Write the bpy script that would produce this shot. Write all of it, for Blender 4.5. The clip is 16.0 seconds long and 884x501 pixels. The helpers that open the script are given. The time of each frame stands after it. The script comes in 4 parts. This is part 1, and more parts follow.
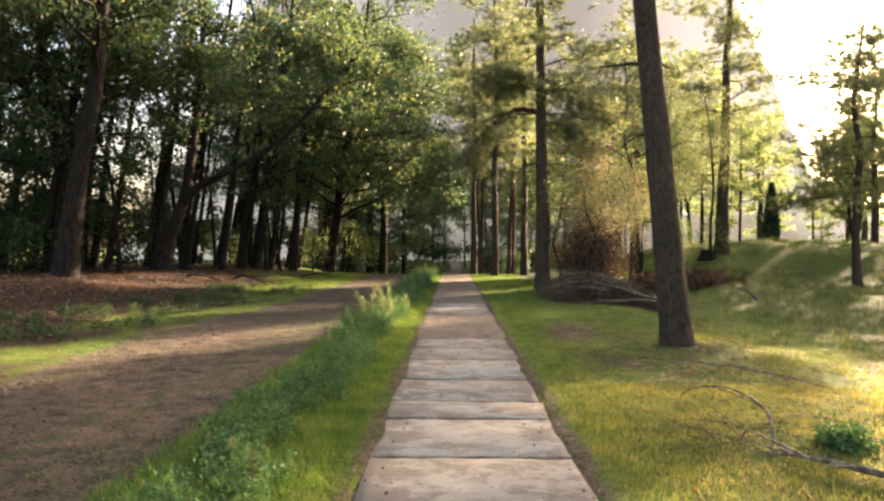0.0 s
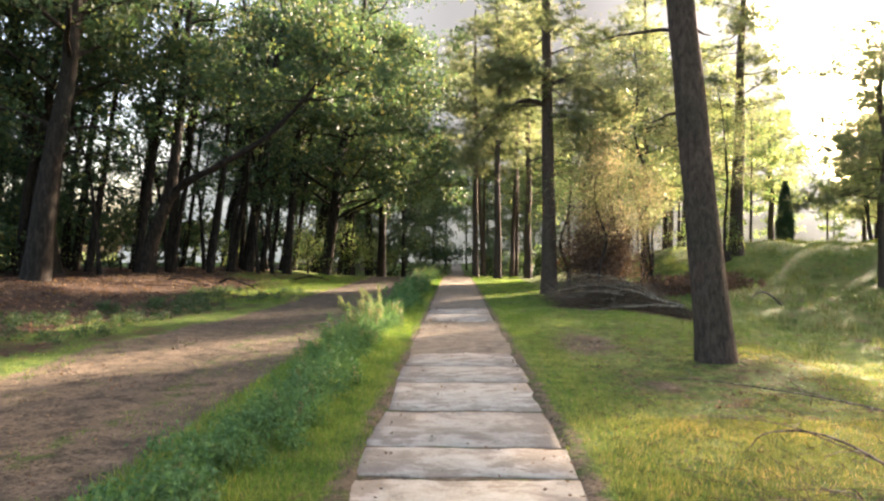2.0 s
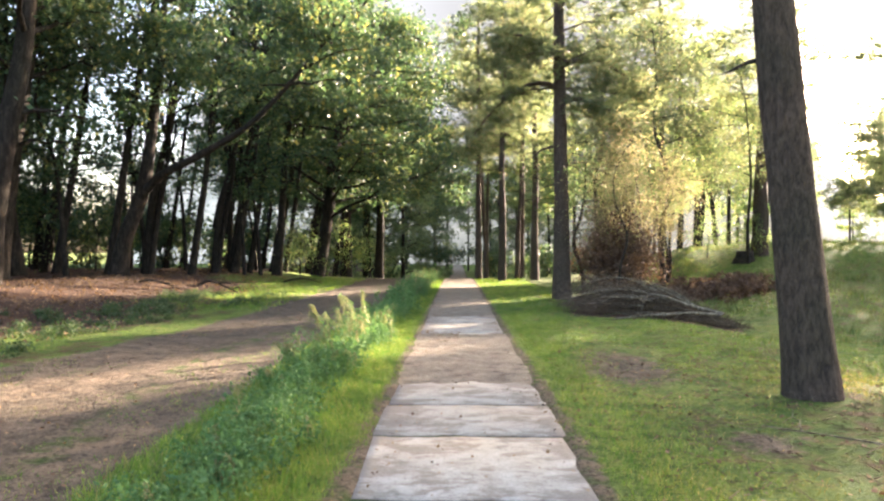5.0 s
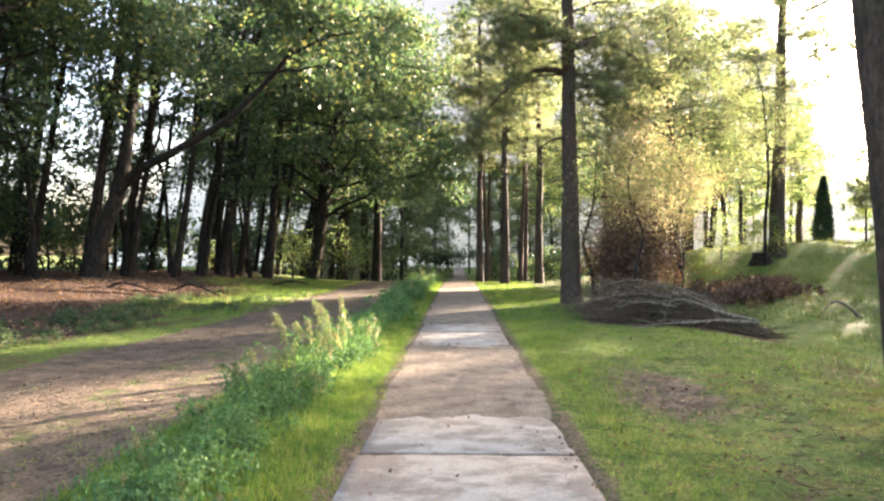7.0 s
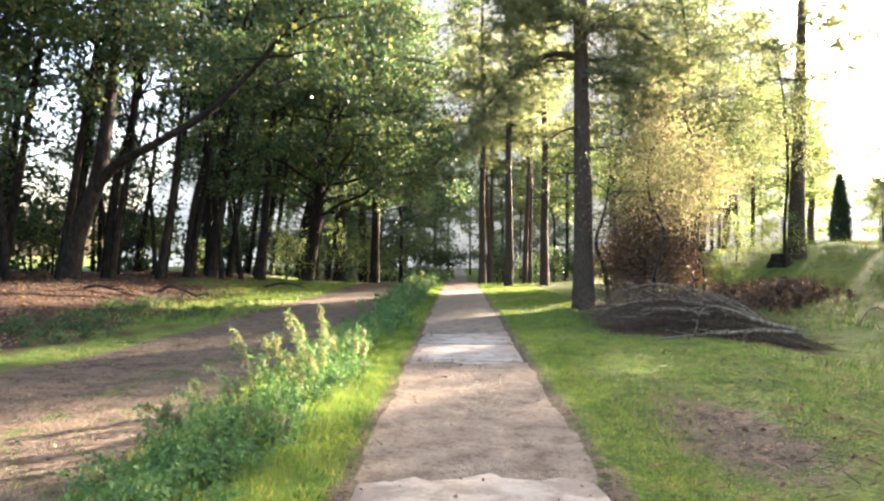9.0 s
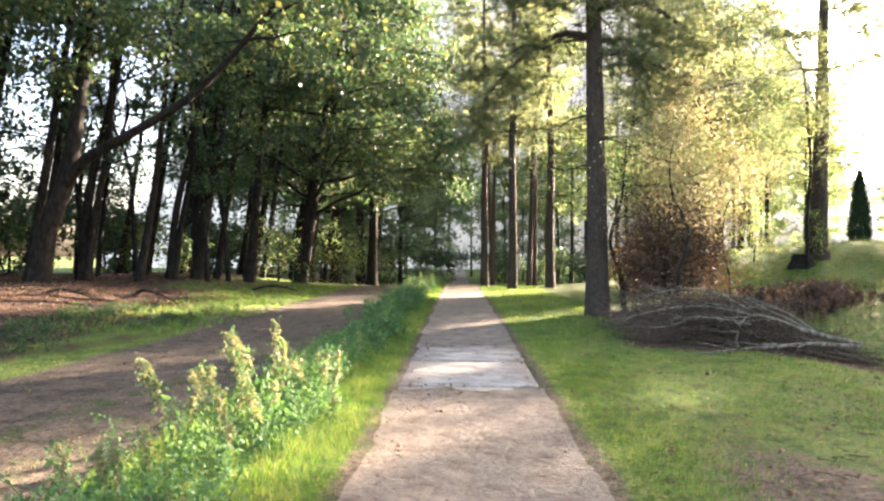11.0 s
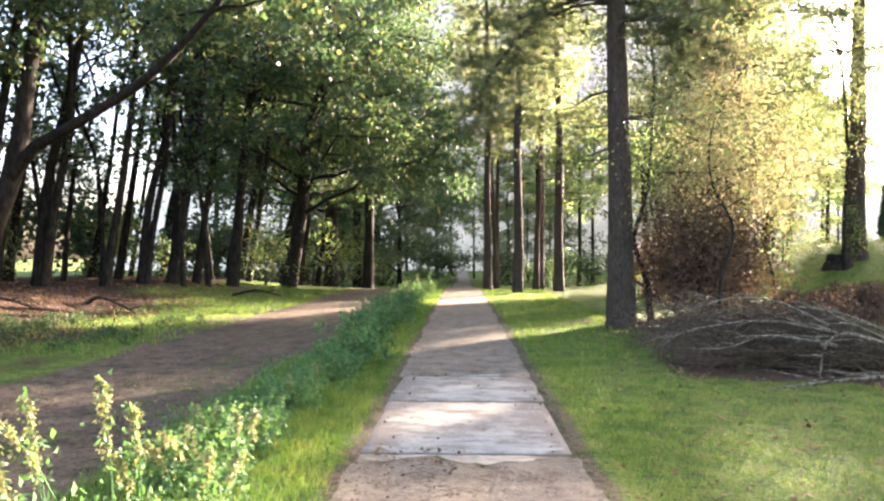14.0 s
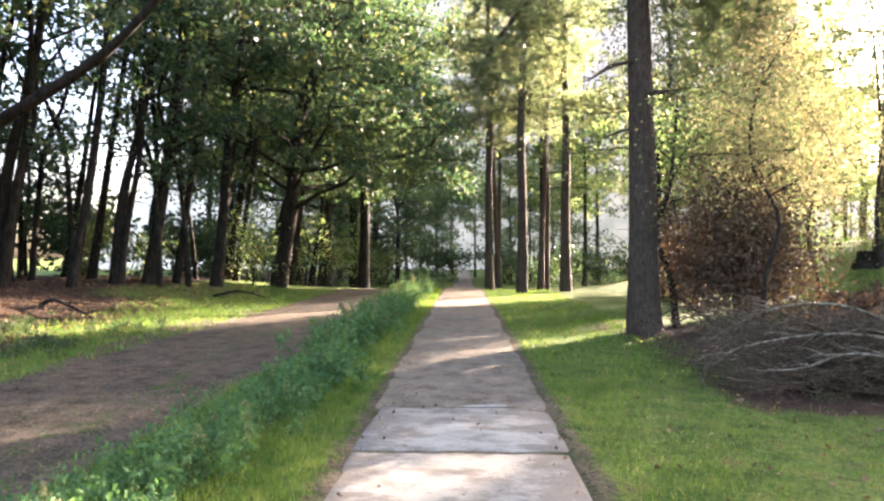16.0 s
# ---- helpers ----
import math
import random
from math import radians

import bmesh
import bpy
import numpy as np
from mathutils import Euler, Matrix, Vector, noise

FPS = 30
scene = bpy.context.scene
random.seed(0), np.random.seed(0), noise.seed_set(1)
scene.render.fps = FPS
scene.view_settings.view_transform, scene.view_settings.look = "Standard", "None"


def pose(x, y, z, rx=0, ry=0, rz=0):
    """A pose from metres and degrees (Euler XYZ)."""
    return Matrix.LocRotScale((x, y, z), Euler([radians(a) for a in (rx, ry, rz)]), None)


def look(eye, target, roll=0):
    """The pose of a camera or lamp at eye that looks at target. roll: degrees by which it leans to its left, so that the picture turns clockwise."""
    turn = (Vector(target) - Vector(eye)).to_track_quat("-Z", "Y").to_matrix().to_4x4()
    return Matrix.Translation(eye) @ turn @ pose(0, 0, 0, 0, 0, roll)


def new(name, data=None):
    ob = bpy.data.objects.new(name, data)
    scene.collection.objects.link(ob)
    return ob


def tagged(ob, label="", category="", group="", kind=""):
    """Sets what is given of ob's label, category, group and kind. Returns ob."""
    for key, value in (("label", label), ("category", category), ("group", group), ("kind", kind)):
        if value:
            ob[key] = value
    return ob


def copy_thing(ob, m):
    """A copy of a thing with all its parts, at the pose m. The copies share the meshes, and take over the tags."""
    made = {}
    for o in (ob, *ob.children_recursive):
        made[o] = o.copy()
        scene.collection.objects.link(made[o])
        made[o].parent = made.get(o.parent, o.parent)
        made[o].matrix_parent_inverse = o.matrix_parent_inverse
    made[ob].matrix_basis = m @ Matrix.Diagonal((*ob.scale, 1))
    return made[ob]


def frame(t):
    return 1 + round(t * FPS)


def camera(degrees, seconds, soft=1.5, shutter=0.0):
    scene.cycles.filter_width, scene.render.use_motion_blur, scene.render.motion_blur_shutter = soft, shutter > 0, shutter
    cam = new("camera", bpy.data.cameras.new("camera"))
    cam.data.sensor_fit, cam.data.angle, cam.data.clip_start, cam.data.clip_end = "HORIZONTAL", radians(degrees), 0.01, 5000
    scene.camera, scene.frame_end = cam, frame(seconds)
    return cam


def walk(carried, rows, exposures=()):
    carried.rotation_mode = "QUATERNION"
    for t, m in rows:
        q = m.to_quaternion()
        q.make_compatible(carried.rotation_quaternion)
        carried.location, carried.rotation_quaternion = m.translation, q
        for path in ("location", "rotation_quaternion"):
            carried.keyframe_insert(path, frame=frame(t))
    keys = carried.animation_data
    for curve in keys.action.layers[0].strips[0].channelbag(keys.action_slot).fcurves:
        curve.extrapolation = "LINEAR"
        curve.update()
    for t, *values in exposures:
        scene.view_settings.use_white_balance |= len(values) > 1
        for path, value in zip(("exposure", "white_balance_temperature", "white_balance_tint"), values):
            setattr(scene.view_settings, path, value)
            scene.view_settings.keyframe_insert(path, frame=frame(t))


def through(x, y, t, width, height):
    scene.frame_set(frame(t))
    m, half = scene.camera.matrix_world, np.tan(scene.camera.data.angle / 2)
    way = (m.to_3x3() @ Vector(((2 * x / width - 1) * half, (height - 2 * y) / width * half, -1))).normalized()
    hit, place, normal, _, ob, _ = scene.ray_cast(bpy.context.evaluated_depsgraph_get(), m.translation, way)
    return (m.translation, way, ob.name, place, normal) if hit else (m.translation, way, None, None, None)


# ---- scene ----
cam = camera(65.0, 16.0, soft=2.4)
# seconds, eye x y z, yaw, pitch, roll
ROWS = [
    (0.0, -0.159, -0.751, 1.785, 0.975, -0.124, -0.214),
    (0.5, -0.138, -0.227, 1.764, 1.041, -0.061, -0.184),
    (1.0, -0.117, 0.285, 1.755, 1.080, -0.009, -0.154),
    (1.5, -0.100, 0.778, 1.745, 1.106, 0.041, -0.121),
    (2.0, -0.091, 1.257, 1.729, 1.132, 0.087, -0.124),
    (2.5, -0.101, 1.723, 1.719, 1.145, 0.102, -0.143),
    (3.0, -0.116, 2.196, 1.716, 1.158, 0.095, -0.129),
    (3.5, -0.126, 2.687, 1.709, 1.174, 0.106, -0.102),
    (4.0, -0.141, 3.179, 1.700, 1.173, 0.134, -0.083),
    (6.5, -0.039, 5.641, 1.601, 1.412, 0.344, -0.239),
    (7.0, -0.066, 6.181, 1.586, 1.335, 0.433, -0.163),
    (7.5, -0.090, 6.673, 1.582, 1.305, 0.482, -0.173),
    (8.0, -0.108, 7.133, 1.587, 1.318, 0.495, -0.195),
    (8.5, -0.120, 7.588, 1.589, 1.343, 0.495, -0.211),
    (9.0, -0.143, 8.048, 1.585, 1.343, 0.489, -0.244),
    (11.5, -0.112, 10.565, 1.578, 1.472, 0.611, -0.187),
    (12.0, -0.095, 11.063, 1.578, 1.504, 0.646, -0.146),
    (12.5, -0.087, 11.536, 1.584, 1.531, 0.650, -0.136),
    (13.0, -0.073, 11.994, 1.592, 1.568, 0.646, -0.092),
    (13.5, -0.049, 12.447, 1.595, 1.630, 0.650, -0.026),
    (14.0, -0.036, 12.903, 1.585, 1.674, 0.674, -0.042),
    (14.5, -0.037, 13.376, 1.572, 1.679, 0.696, -0.087),
    (15.0, -0.026, 13.898, 1.577, 1.687, 0.656, -0.066),
    (15.5, 0.001, 14.476, 1.579, 1.731, 0.590, -0.022),
    (16.0, 0.033, 15.084, 1.553, 1.795, 0.566, 0.018),
]
walk(cam, [(t, pose(x, y, z, 90 + pitch, roll, yaw)) for t, x, y, z, yaw, pitch, roll in ROWS],
     [(0.0, 3.25, 7200, 24), (1.5, 3.5, 6750, 22), (3.5, 3.92, 6350, 21), (7.0, 4.1, 6250, 22), (16.0, 4.31, 6100, 25)])

# ---- light ----
SUN_AZ, SUN_EL = 41.0, 14.0      # degrees right of the path's line, degrees above the horizon
world = bpy.data.worlds.new("world")
scene.world = world
world.use_nodes = True
wn = world.node_tree
sky = wn.nodes.new("ShaderNodeTexSky")
sky.sky_type, sky.sun_disc = "NISHITA", False
sky.sun_elevation, sky.sun_rotation = radians(SUN_EL), radians(SUN_AZ)
sky.air_density, sky.dust_density, sky.ozone_density = 1.0, 4.5, 1.0
wn.nodes["Background"].inputs["Strength"].default_value = 0.075
wn.links.new(sky.outputs["Color"], wn.nodes["Background"].inputs["Color"])
sun = new("sun", bpy.data.lights.new("sun", "SUN"))
sun.data.energy, sun.data.angle, sun.data.color = 5.0, radians(0.6), (1.0, 0.84, 0.62)
sun.matrix_world = look((60, 90, 25), (60 - math.sin(radians(SUN_AZ)), 90 - math.cos(radians(SUN_AZ)), 25 - math.tan(radians(SUN_EL))))

rng = np.random.default_rng(7)


# ---- materials ----
def shader(name):
    m = bpy.data.materials.new(name)
    m.use_nodes = True
    nt = m.node_tree
    return m, nt, nt.nodes["Principled BSDF"]


def node(nt, kind, **sets):
    n = nt.nodes.new(kind)
    for key, value in sets.items():
        n.inputs[key.replace("_", " ")].default_value = value
    return n


def ramp(nt, source, stops):
    r = nt.nodes.new("ShaderNodeValToRGB")
    while len(r.color_ramp.elements) < len(stops):
        r.color_ramp.elements.new(0.5)
    for e, (at, colour) in zip(r.color_ramp.elements, stops):
        e.position, e.color = at, (*colour, 1.0)
    nt.links.new(source, r.inputs["Fac"])
    return r.outputs["Color"]


def mix(nt, fac, a, b, mode="MIX"):
    n = nt.nodes.new("ShaderNodeMix")
    n.data_type, n.blend_type = "RGBA", mode
    for socket, value in ((n.inputs["Factor"], fac), (n.inputs["A"], a), (n.inputs["B"], b)):
        if isinstance(value, bpy.types.NodeSocket):
            nt.links.new(value, socket)
        elif isinstance(value, tuple):
            socket.default_value = (*value, 1.0)
        else:
            socket.default_value = value
    return n.outputs["Result"]


def noise_of(nt, scale, detail=4.0, rough=0.6, stretch=None, coords="Object", distortion=0.0, source=None):
    tc = nt.nodes.new("ShaderNodeTexCoord")
    n = node(nt, "ShaderNodeTexNoise", Scale=scale, Detail=detail, Roughness=rough, Distortion=distortion)
    src = source or tc.outputs[coords]
    if stretch:
        mp = nt.nodes.new("ShaderNodeMapping")
        mp.inputs["Scale"].default_value = stretch
        nt.links.new(src, mp.inputs["Vector"])
        src = mp.outputs["Vector"]
    nt.links.new(src, n.inputs["Vector"])
    return n.outputs["Fac"]


def bump(nt, bsdf, height, strength, distance):
    b = node(nt, "ShaderNodeBump", Strength=strength, Distance=distance)
    nt.links.new(height, b.inputs["Height"])
    nt.links.new(b.outputs["Normal"], bsdf.inputs["Normal"])


def maths(nt, op, a, b=0.5):
    n = nt.nodes.new("ShaderNodeMath")
    n.operation = op
    for socket, value in zip(n.inputs, (a, b)):
        if isinstance(value, bpy.types.NodeSocket):
            nt.links.new(value, socket)
        else:
            socket.default_value = value
    return n.outputs[0]


def bark_material(name, dark, light, scale=6.0, relief=0.03, plates=False):
    m, nt, p = shader(name)
    fissure = noise_of(nt, scale, 6, 0.65, (1, 1, 0.3), distortion=0.6)
    if plates:
        # scaly plates parted by dark cracks
        tc = nt.nodes.new("ShaderNodeTexCoord")
        mp = nt.nodes.new("ShaderNodeMapping")
        mp.inputs["Scale"].default_value = (1, 1, 0.22)
        warp = mix(nt, 0.12, tc.outputs["Object"], node_colour(nt, 5.0, tc.outputs["Object"]), "ADD")
        nt.links.new(warp, mp.inputs["Vector"])
        vo = node(nt, "ShaderNodeTexVoronoi", Scale=26.0)
        vo.feature = "DISTANCE_TO_EDGE"
        nt.links.new(mp.outputs["Vector"], vo.inputs["Vector"])
        crack = ramp(nt, vo.outputs["Distance"], [(0.0, (0.0, 0.0, 0.0)), (0.16, (1.0, 1.0, 1.0))])
        fissure = maths(nt, "MULTIPLY", maths(nt, "ADD", maths(nt, "MULTIPLY", crack, 0.14), 0.86), maths(nt, "ADD", fissure, 0.08))
    blotch = noise_of(nt, 0.7, 3)
    col = ramp(nt, fissure, [(0.26, tuple(c * 0.4 for c in dark)), (0.46, dark), (0.68, light)])
    tint = ramp(nt, blotch, [(0.35, (0.75, 0.8, 0.7)), (0.7, (1.1, 1.0, 0.95))])
    nt.links.new(mix(nt, 1.0, col, tint, "MULTIPLY"), p.inputs["Base Color"])
    p.inputs["Roughness"].default_value = 0.95
    p.inputs["Specular IOR Level"].default_value = 0.15
    bump(nt, p, fissure, 0.9, relief)
    return m


def node_colour(nt, scale, source):
    n = node(nt, "ShaderNodeTexNoise", Scale=scale, Detail=3.0)
    nt.links.new(source, n.inputs["Vector"])
    return n.outputs["Color"]


def leaf_material(name, stops, through=0.45, rough=0.5, patchy=((0.72, 0.8, 0.75), (1.15, 1.1, 1.0)), scale=0.35, glow=(1.65, 1.6, 0.95)):
    """Thin leaves: light passes through them, and each one has its own shade."""
    m, nt, p = shader(name)
    geo = nt.nodes.new("ShaderNodeNewGeometry")
    each = ramp(nt, geo.outputs["Random Per Island"], stops)
    patch = ramp(nt, noise_of(nt, scale, 3), [(0.34, patchy[0]), (0.66, patchy[1])])
    col = mix(nt, 1.0, each, patch, "MULTIPLY")
    nt.links.new(col, p.inputs["Base Color"])
    p.inputs["Roughness"].default_value = rough
    p.inputs["Specular IOR Level"].default_value = 0.25
    tr = nt.nodes.new("ShaderNodeBsdfTranslucent")
    warm = mix(nt, 1.0, col, glow, "MULTIPLY")
    nt.links.new(warm, tr.inputs["Color"])
    ms = nt.nodes.new("ShaderNodeMixShader")
    ms.inputs["Fac"].default_value = through
    nt.links.new(p.outputs["BSDF"], ms.inputs[1])
    nt.links.new(tr.outputs["BSDF"], ms.inputs[2])
    nt.links.new(ms.outputs["Shader"], nt.nodes["Material Output"].inputs["Surface"])
    return m


BARK_PINE = bark_material("pine bark", (0.042, 0.032, 0.025), (0.088, 0.065, 0.049), 20.0, 0.05, True)
BARK_OAK = bark_material("oak bark", (0.018, 0.0145, 0.011), (0.045, 0.036, 0.028), 9.0, 0.04)
BARK_DEAD = bark_material("weathered dead wood", (0.1, 0.08, 0.06), (0.29, 0.245, 0.185), 14.0, 0.006)
BARK_TWIG = bark_material("dark twig bark", (0.078, 0.054, 0.035), (0.195, 0.142, 0.094), 14.0, 0.004)
BARK_GREY = bark_material("grey dead wood", (0.062, 0.046, 0.032), (0.155, 0.12, 0.086), 14.0, 0.005)
# the yellow leaves at the ramp's end stand in for sunlit ones
LEAF_OAK = leaf_material("oak leaves", [(0.0, (0.03, 0.056, 0.029)), (0.5, (0.048, 0.082, 0.039)), (0.82, (0.076, 0.108, 0.045)), (1.0, (0.19, 0.17, 0.058))], 0.4, 0.6, glow=(1.5, 1.55, 1.15))
# paler than the oak leaves: distance haze is put into this leaf colour
LEAF_HAZY = leaf_material("hornbeam leaves paled for haze", [(0.0, (0.07, 0.105, 0.05)), (0.6, (0.1, 0.14, 0.066)), (1.0, (0.16, 0.18, 0.085))], 0.45, 0.6, glow=(1.4, 1.5, 1.2))
LEAF_LIGHT = leaf_material("lit hazel leaves", [(0.0, (0.075, 0.115, 0.04)), (0.6, (0.12, 0.16, 0.055)), (1.0, (0.24, 0.22, 0.09))], 0.58, glow=(1.7, 1.75, 1.5))
LEAF_GOLD = leaf_material("golden birch leaves", [(0.0, (0.12, 0.125, 0.055)), (0.5, (0.2, 0.17, 0.08)), (1.0, (0.28, 0.22, 0.13))], 0.5, 0.6, glow=(1.45, 1.4, 1.25))
LEAF_AUTUMN = leaf_material("autumn oak leaves", [(0.0, (0.06, 0.085, 0.04)), (0.55, (0.095, 0.115, 0.052)), (1.0, (0.19, 0.155, 0.08))], 0.42, 0.6, glow=(1.4, 1.45, 1.2))
LEAF_BROWN = leaf_material("withered brown leaves", [(0.0, (0.062, 0.038, 0.028)), (0.6, (0.1, 0.06, 0.04)), (1.0, (0.15, 0.092, 0.06))], 0.16, 0.8)
NEEDLES = leaf_material("pine needles", [(0.0, (0.06, 0.08, 0.04)), (0.6, (0.1, 0.125, 0.06)), (1.0, (0.17, 0.155, 0.085))], 0.6, glow=(1.8, 1.75, 1.45))
JUNIPER = leaf_material("juniper needles", [(0.0, (0.03, 0.06, 0.035)), (1.0, (0.06, 0.1, 0.05))], 0.15)
NETTLE = leaf_material("nettle leaves", [(0.0, (0.045, 0.1, 0.035)), (0.6, (0.068, 0.138, 0.046)), (1.0, (0.1, 0.175, 0.06))], 0.3, 0.8)
BRAMBLE = leaf_material("bramble leaves", [(0.0, (0.03, 0.055, 0.022)), (0.7, (0.05, 0.085, 0.03)), (1.0, (0.1, 0.1, 0.045))], 0.3, 0.7)
SEED = leaf_material("nettle seed heads", [(0.0, (0.12, 0.13, 0.06)), (1.0, (0.24, 0.22, 0.12))], 0.35)
GRASS = leaf_material("grass blades", [(0.0, (0.055, 0.115, 0.02)), (0.5, (0.095, 0.175, 0.028)), (0.82, (0.15, 0.2, 0.045)), (1.0, (0.25, 0.21, 0.09))], 0.4, 0.7, ((0.5, 0.66, 0.55), (1.3, 1.17, 1.05)), 2.2)
STRAW = leaf_material("dry heath grass", [(0.0, (0.055, 0.085, 0.026)), (0.6, (0.09, 0.115, 0.036)), (1.0, (0.18, 0.155, 0.07))], 0.35, 0.7, ((0.7, 0.85, 0.75), (1.25, 1.05, 1.0)), 0.5)
DRY = leaf_material("fallen leaves", [(0.0, (0.06, 0.036, 0.022)), (0.6, (0.13, 0.072, 0.042)), (1.0, (0.24, 0.155, 0.085))], 0.2, 0.8)


def ground_material():
    m, nt, p = shader("forest ground")
    at = nt.nodes.new("ShaderNodeAttribute")
    at.attribute_name = "mask"
    sep = nt.nodes.new("ShaderNodeSeparateColor")
    nt.links.new(at.outputs["Color"], sep.inputs["Color"])
    fine = noise_of(nt, 22.0, 6, 0.7)
    mid = noise_of(nt, 3.2, 5, 0.65)
    broad = noise_of(nt, 0.45, 4, 0.6)
    grass = mix(nt, 1.0, ramp(nt, mid, [(0.3, (0.04, 0.066, 0.016)), (0.46, (0.08, 0.125, 0.024)), (0.58, (0.12, 0.155, 0.032)), (0.68, (0.14, 0.112, 0.05))]),
                ramp(nt, fine, [(0.34, (0.4, 0.45, 0.35)), (0.68, (1.4, 1.3, 1.2))]), "MULTIPLY")
    dirt = mix(nt, 1.0, ramp(nt, mid, [(0.3, (0.045, 0.034, 0.023)), (0.47, (0.092, 0.071, 0.048)), (0.72, (0.155, 0.12, 0.083))]),
               ramp(nt, fine, [(0.38, (0.36, 0.33, 0.3)), (0.5, (1.0, 1.0, 1.0)), (0.72, (1.35, 1.28, 1.2))]), "MULTIPLY")
    litter = mix(nt, 1.0, ramp(nt, mid, [(0.3, (0.024, 0.017, 0.011)), (0.55, (0.058, 0.036, 0.023)), (0.75, (0.105, 0.064, 0.038))]),
                 ramp(nt, fine, [(0.3, (0.55, 0.5, 0.5)), (0.7, (1.35, 1.25, 1.2))]), "MULTIPLY")
    wobble = maths(nt, "MULTIPLY", maths(nt, "SUBTRACT", mid, 0.5), 1.1)

    def edge(socket):
        s = maths(nt, "ADD", socket, wobble)
        return ramp(nt, s, [(0.38, (0, 0, 0)), (0.62, (1, 1, 1))])
    col = mix(nt, edge(sep.outputs["Green"]), grass, litter)
    col = mix(nt, edge(sep.outputs["Red"]), col, dirt)
    sand = mix(nt, 1.0, ramp(nt, mid, [(0.3, (0.115, 0.089, 0.062)), (0.47, (0.189, 0.154, 0.112)), (0.7, (0.254, 0.215, 0.161))]),
               ramp(nt, fine, [(0.34, (0.5, 0.46, 0.42)), (0.46, (0.95, 0.95, 0.95)), (0.75, (1.12, 1.1, 1.08))]), "MULTIPLY")
    col = mix(nt, edge(sep.outputs["Blue"]), col, sand)
    tint = ramp(nt, broad, [(0.3, (0.78, 0.8, 0.78)), (0.7, (1.15, 1.1, 1.05))])
    nt.links.new(mix(nt, 1.0, col, tint, "MULTIPLY"), p.inputs["Base Color"])
    p.inputs["Roughness"].default_value = 0.95
    p.inputs["Specular IOR Level"].default_value = 0.1
    bump(nt, p, maths(nt, "ADD", mid, maths(nt, "MULTIPLY", fine, 0.6)), 0.9, 0.08)
    return m


def slab_material():
    m, nt, p = shader("worn concrete")
    info = nt.nodes.new("ShaderNodeObjectInfo")
    place_at = nt.nodes.new("ShaderNodeNewGeometry").outputs["Position"]
    fine = noise_of(nt, 35.0, 6, 0.7)
    stain = noise_of(nt, 2.6, 7, 0.72, (1.0, 1.35, 1.0), distortion=0.3, source=place_at)
    drift = noise_of(nt, 1.5, 7, 0.72, (0.8, 1.3, 1.0), distortion=0.2, source=place_at)
    col = ramp(nt, stain, [(0.36, (0.17, 0.149, 0.113)), (0.46, (0.27, 0.243, 0.19)), (0.6, (0.325, 0.297, 0.238)), (0.8, (0.385, 0.355, 0.29))])
    # soil gathers in the broken joints, along the sides and in hollows
    sep = nt.nodes.new("ShaderNodeSeparateXYZ")
    nt.links.new(nt.nodes.new("ShaderNodeTexCoord").outputs["Object"], sep.inputs["Vector"])
    broken = noise_of(nt, 2.4, 5, 0.7, source=place_at)
    joint = ramp(nt, broken, [(0.5, (0, 0, 0)), (0.72, (0.1, 0.1, 0.1))])
    side = ramp(nt, maths(nt, "ABSOLUTE", sep.outputs["X"]), [(0.4, (0, 0, 0)), (0.9, (0.13, 0.13, 0.13))])
    hollow = noise_of(nt, 2.1, 5, 0.6, (0.9, 1.5, 1.0), distortion=0.4, source=place_at)
    soil = maths(nt, "ADD", maths(nt, "ADD", maths(nt, "MAXIMUM", drift, hollow), joint), side)
    col = mix(nt, ramp(nt, soil, [(0.545, (0, 0, 0)), (0.59, (0.4, 0.4, 0.4)), (0.635, (0.95, 0.95, 0.95))]), col, mix(nt, stain, (0.12, 0.094, 0.068), (0.24, 0.2, 0.15)))
    col = mix(nt, 1.0, col, ramp(nt, fine, [(0.32, (0.62, 0.6, 0.57)), (0.46, (0.95, 0.95, 0.94)), (0.65, (1.05, 1.05, 1.05))]), "MULTIPLY")
    col = mix(nt, 1.0, col, ramp(nt, info.outputs["Random"], [(0.0, (0.9, 0.89, 0.88)), (1.0, (1.05, 1.05, 1.05))]), "MULTIPLY")
    nt.links.new(col, p.inputs["Base Color"])
    p.inputs["Roughness"].default_value = 0.85
    p.inputs["Specular IOR Level"].default_value = 0.25
    bump(nt, p, maths(nt, "ADD", stain, maths(nt, "MULTIPLY", fine, 0.4)), 0.5, 0.02)
    return m


GROUND, CONCRETE = ground_material(), slab_material()


# ---- mesh helpers ----
def mesh_of(name, verts, faces, material, smooth=False):
    """A mesh from arrays: verts (n, 3) and faces (m, k)."""
    verts, faces = np.asarray(verts, np.float32), np.asarray(faces, np.int32)
    me = bpy.data.meshes.new(name)
    me.vertices.add(len(verts))
    me.vertices.foreach_set("co", verts.ravel())
    k = faces.shape[1]
    me.loops.add(faces.size)
    me.loops.foreach_set("vertex_index", faces.ravel())
    me.polygons.add(len(faces))
    me.polygons.foreach_set("loop_start", np.arange(0, faces.size, k, dtype=np.int32))
    me.polygons.foreach_set("loop_total", np.full(len(faces), k, np.int32))
    if smooth:
        me.polygons.foreach_set("use_smooth", np.ones(len(faces), bool))
    me.materials.append(material)
    me.update(calc_edges=True)
    return me


def part(name, me, parent, label=""):
    ob = new(name, me)
    ob.parent = parent
    return tagged(ob, label)


def thing(name, at, label, category, group="", turn=0.0):
    ob = new(name)
    ob.matrix_world = pose(*at, 0, 0, turn)
    return tagged(ob, label, category, group)


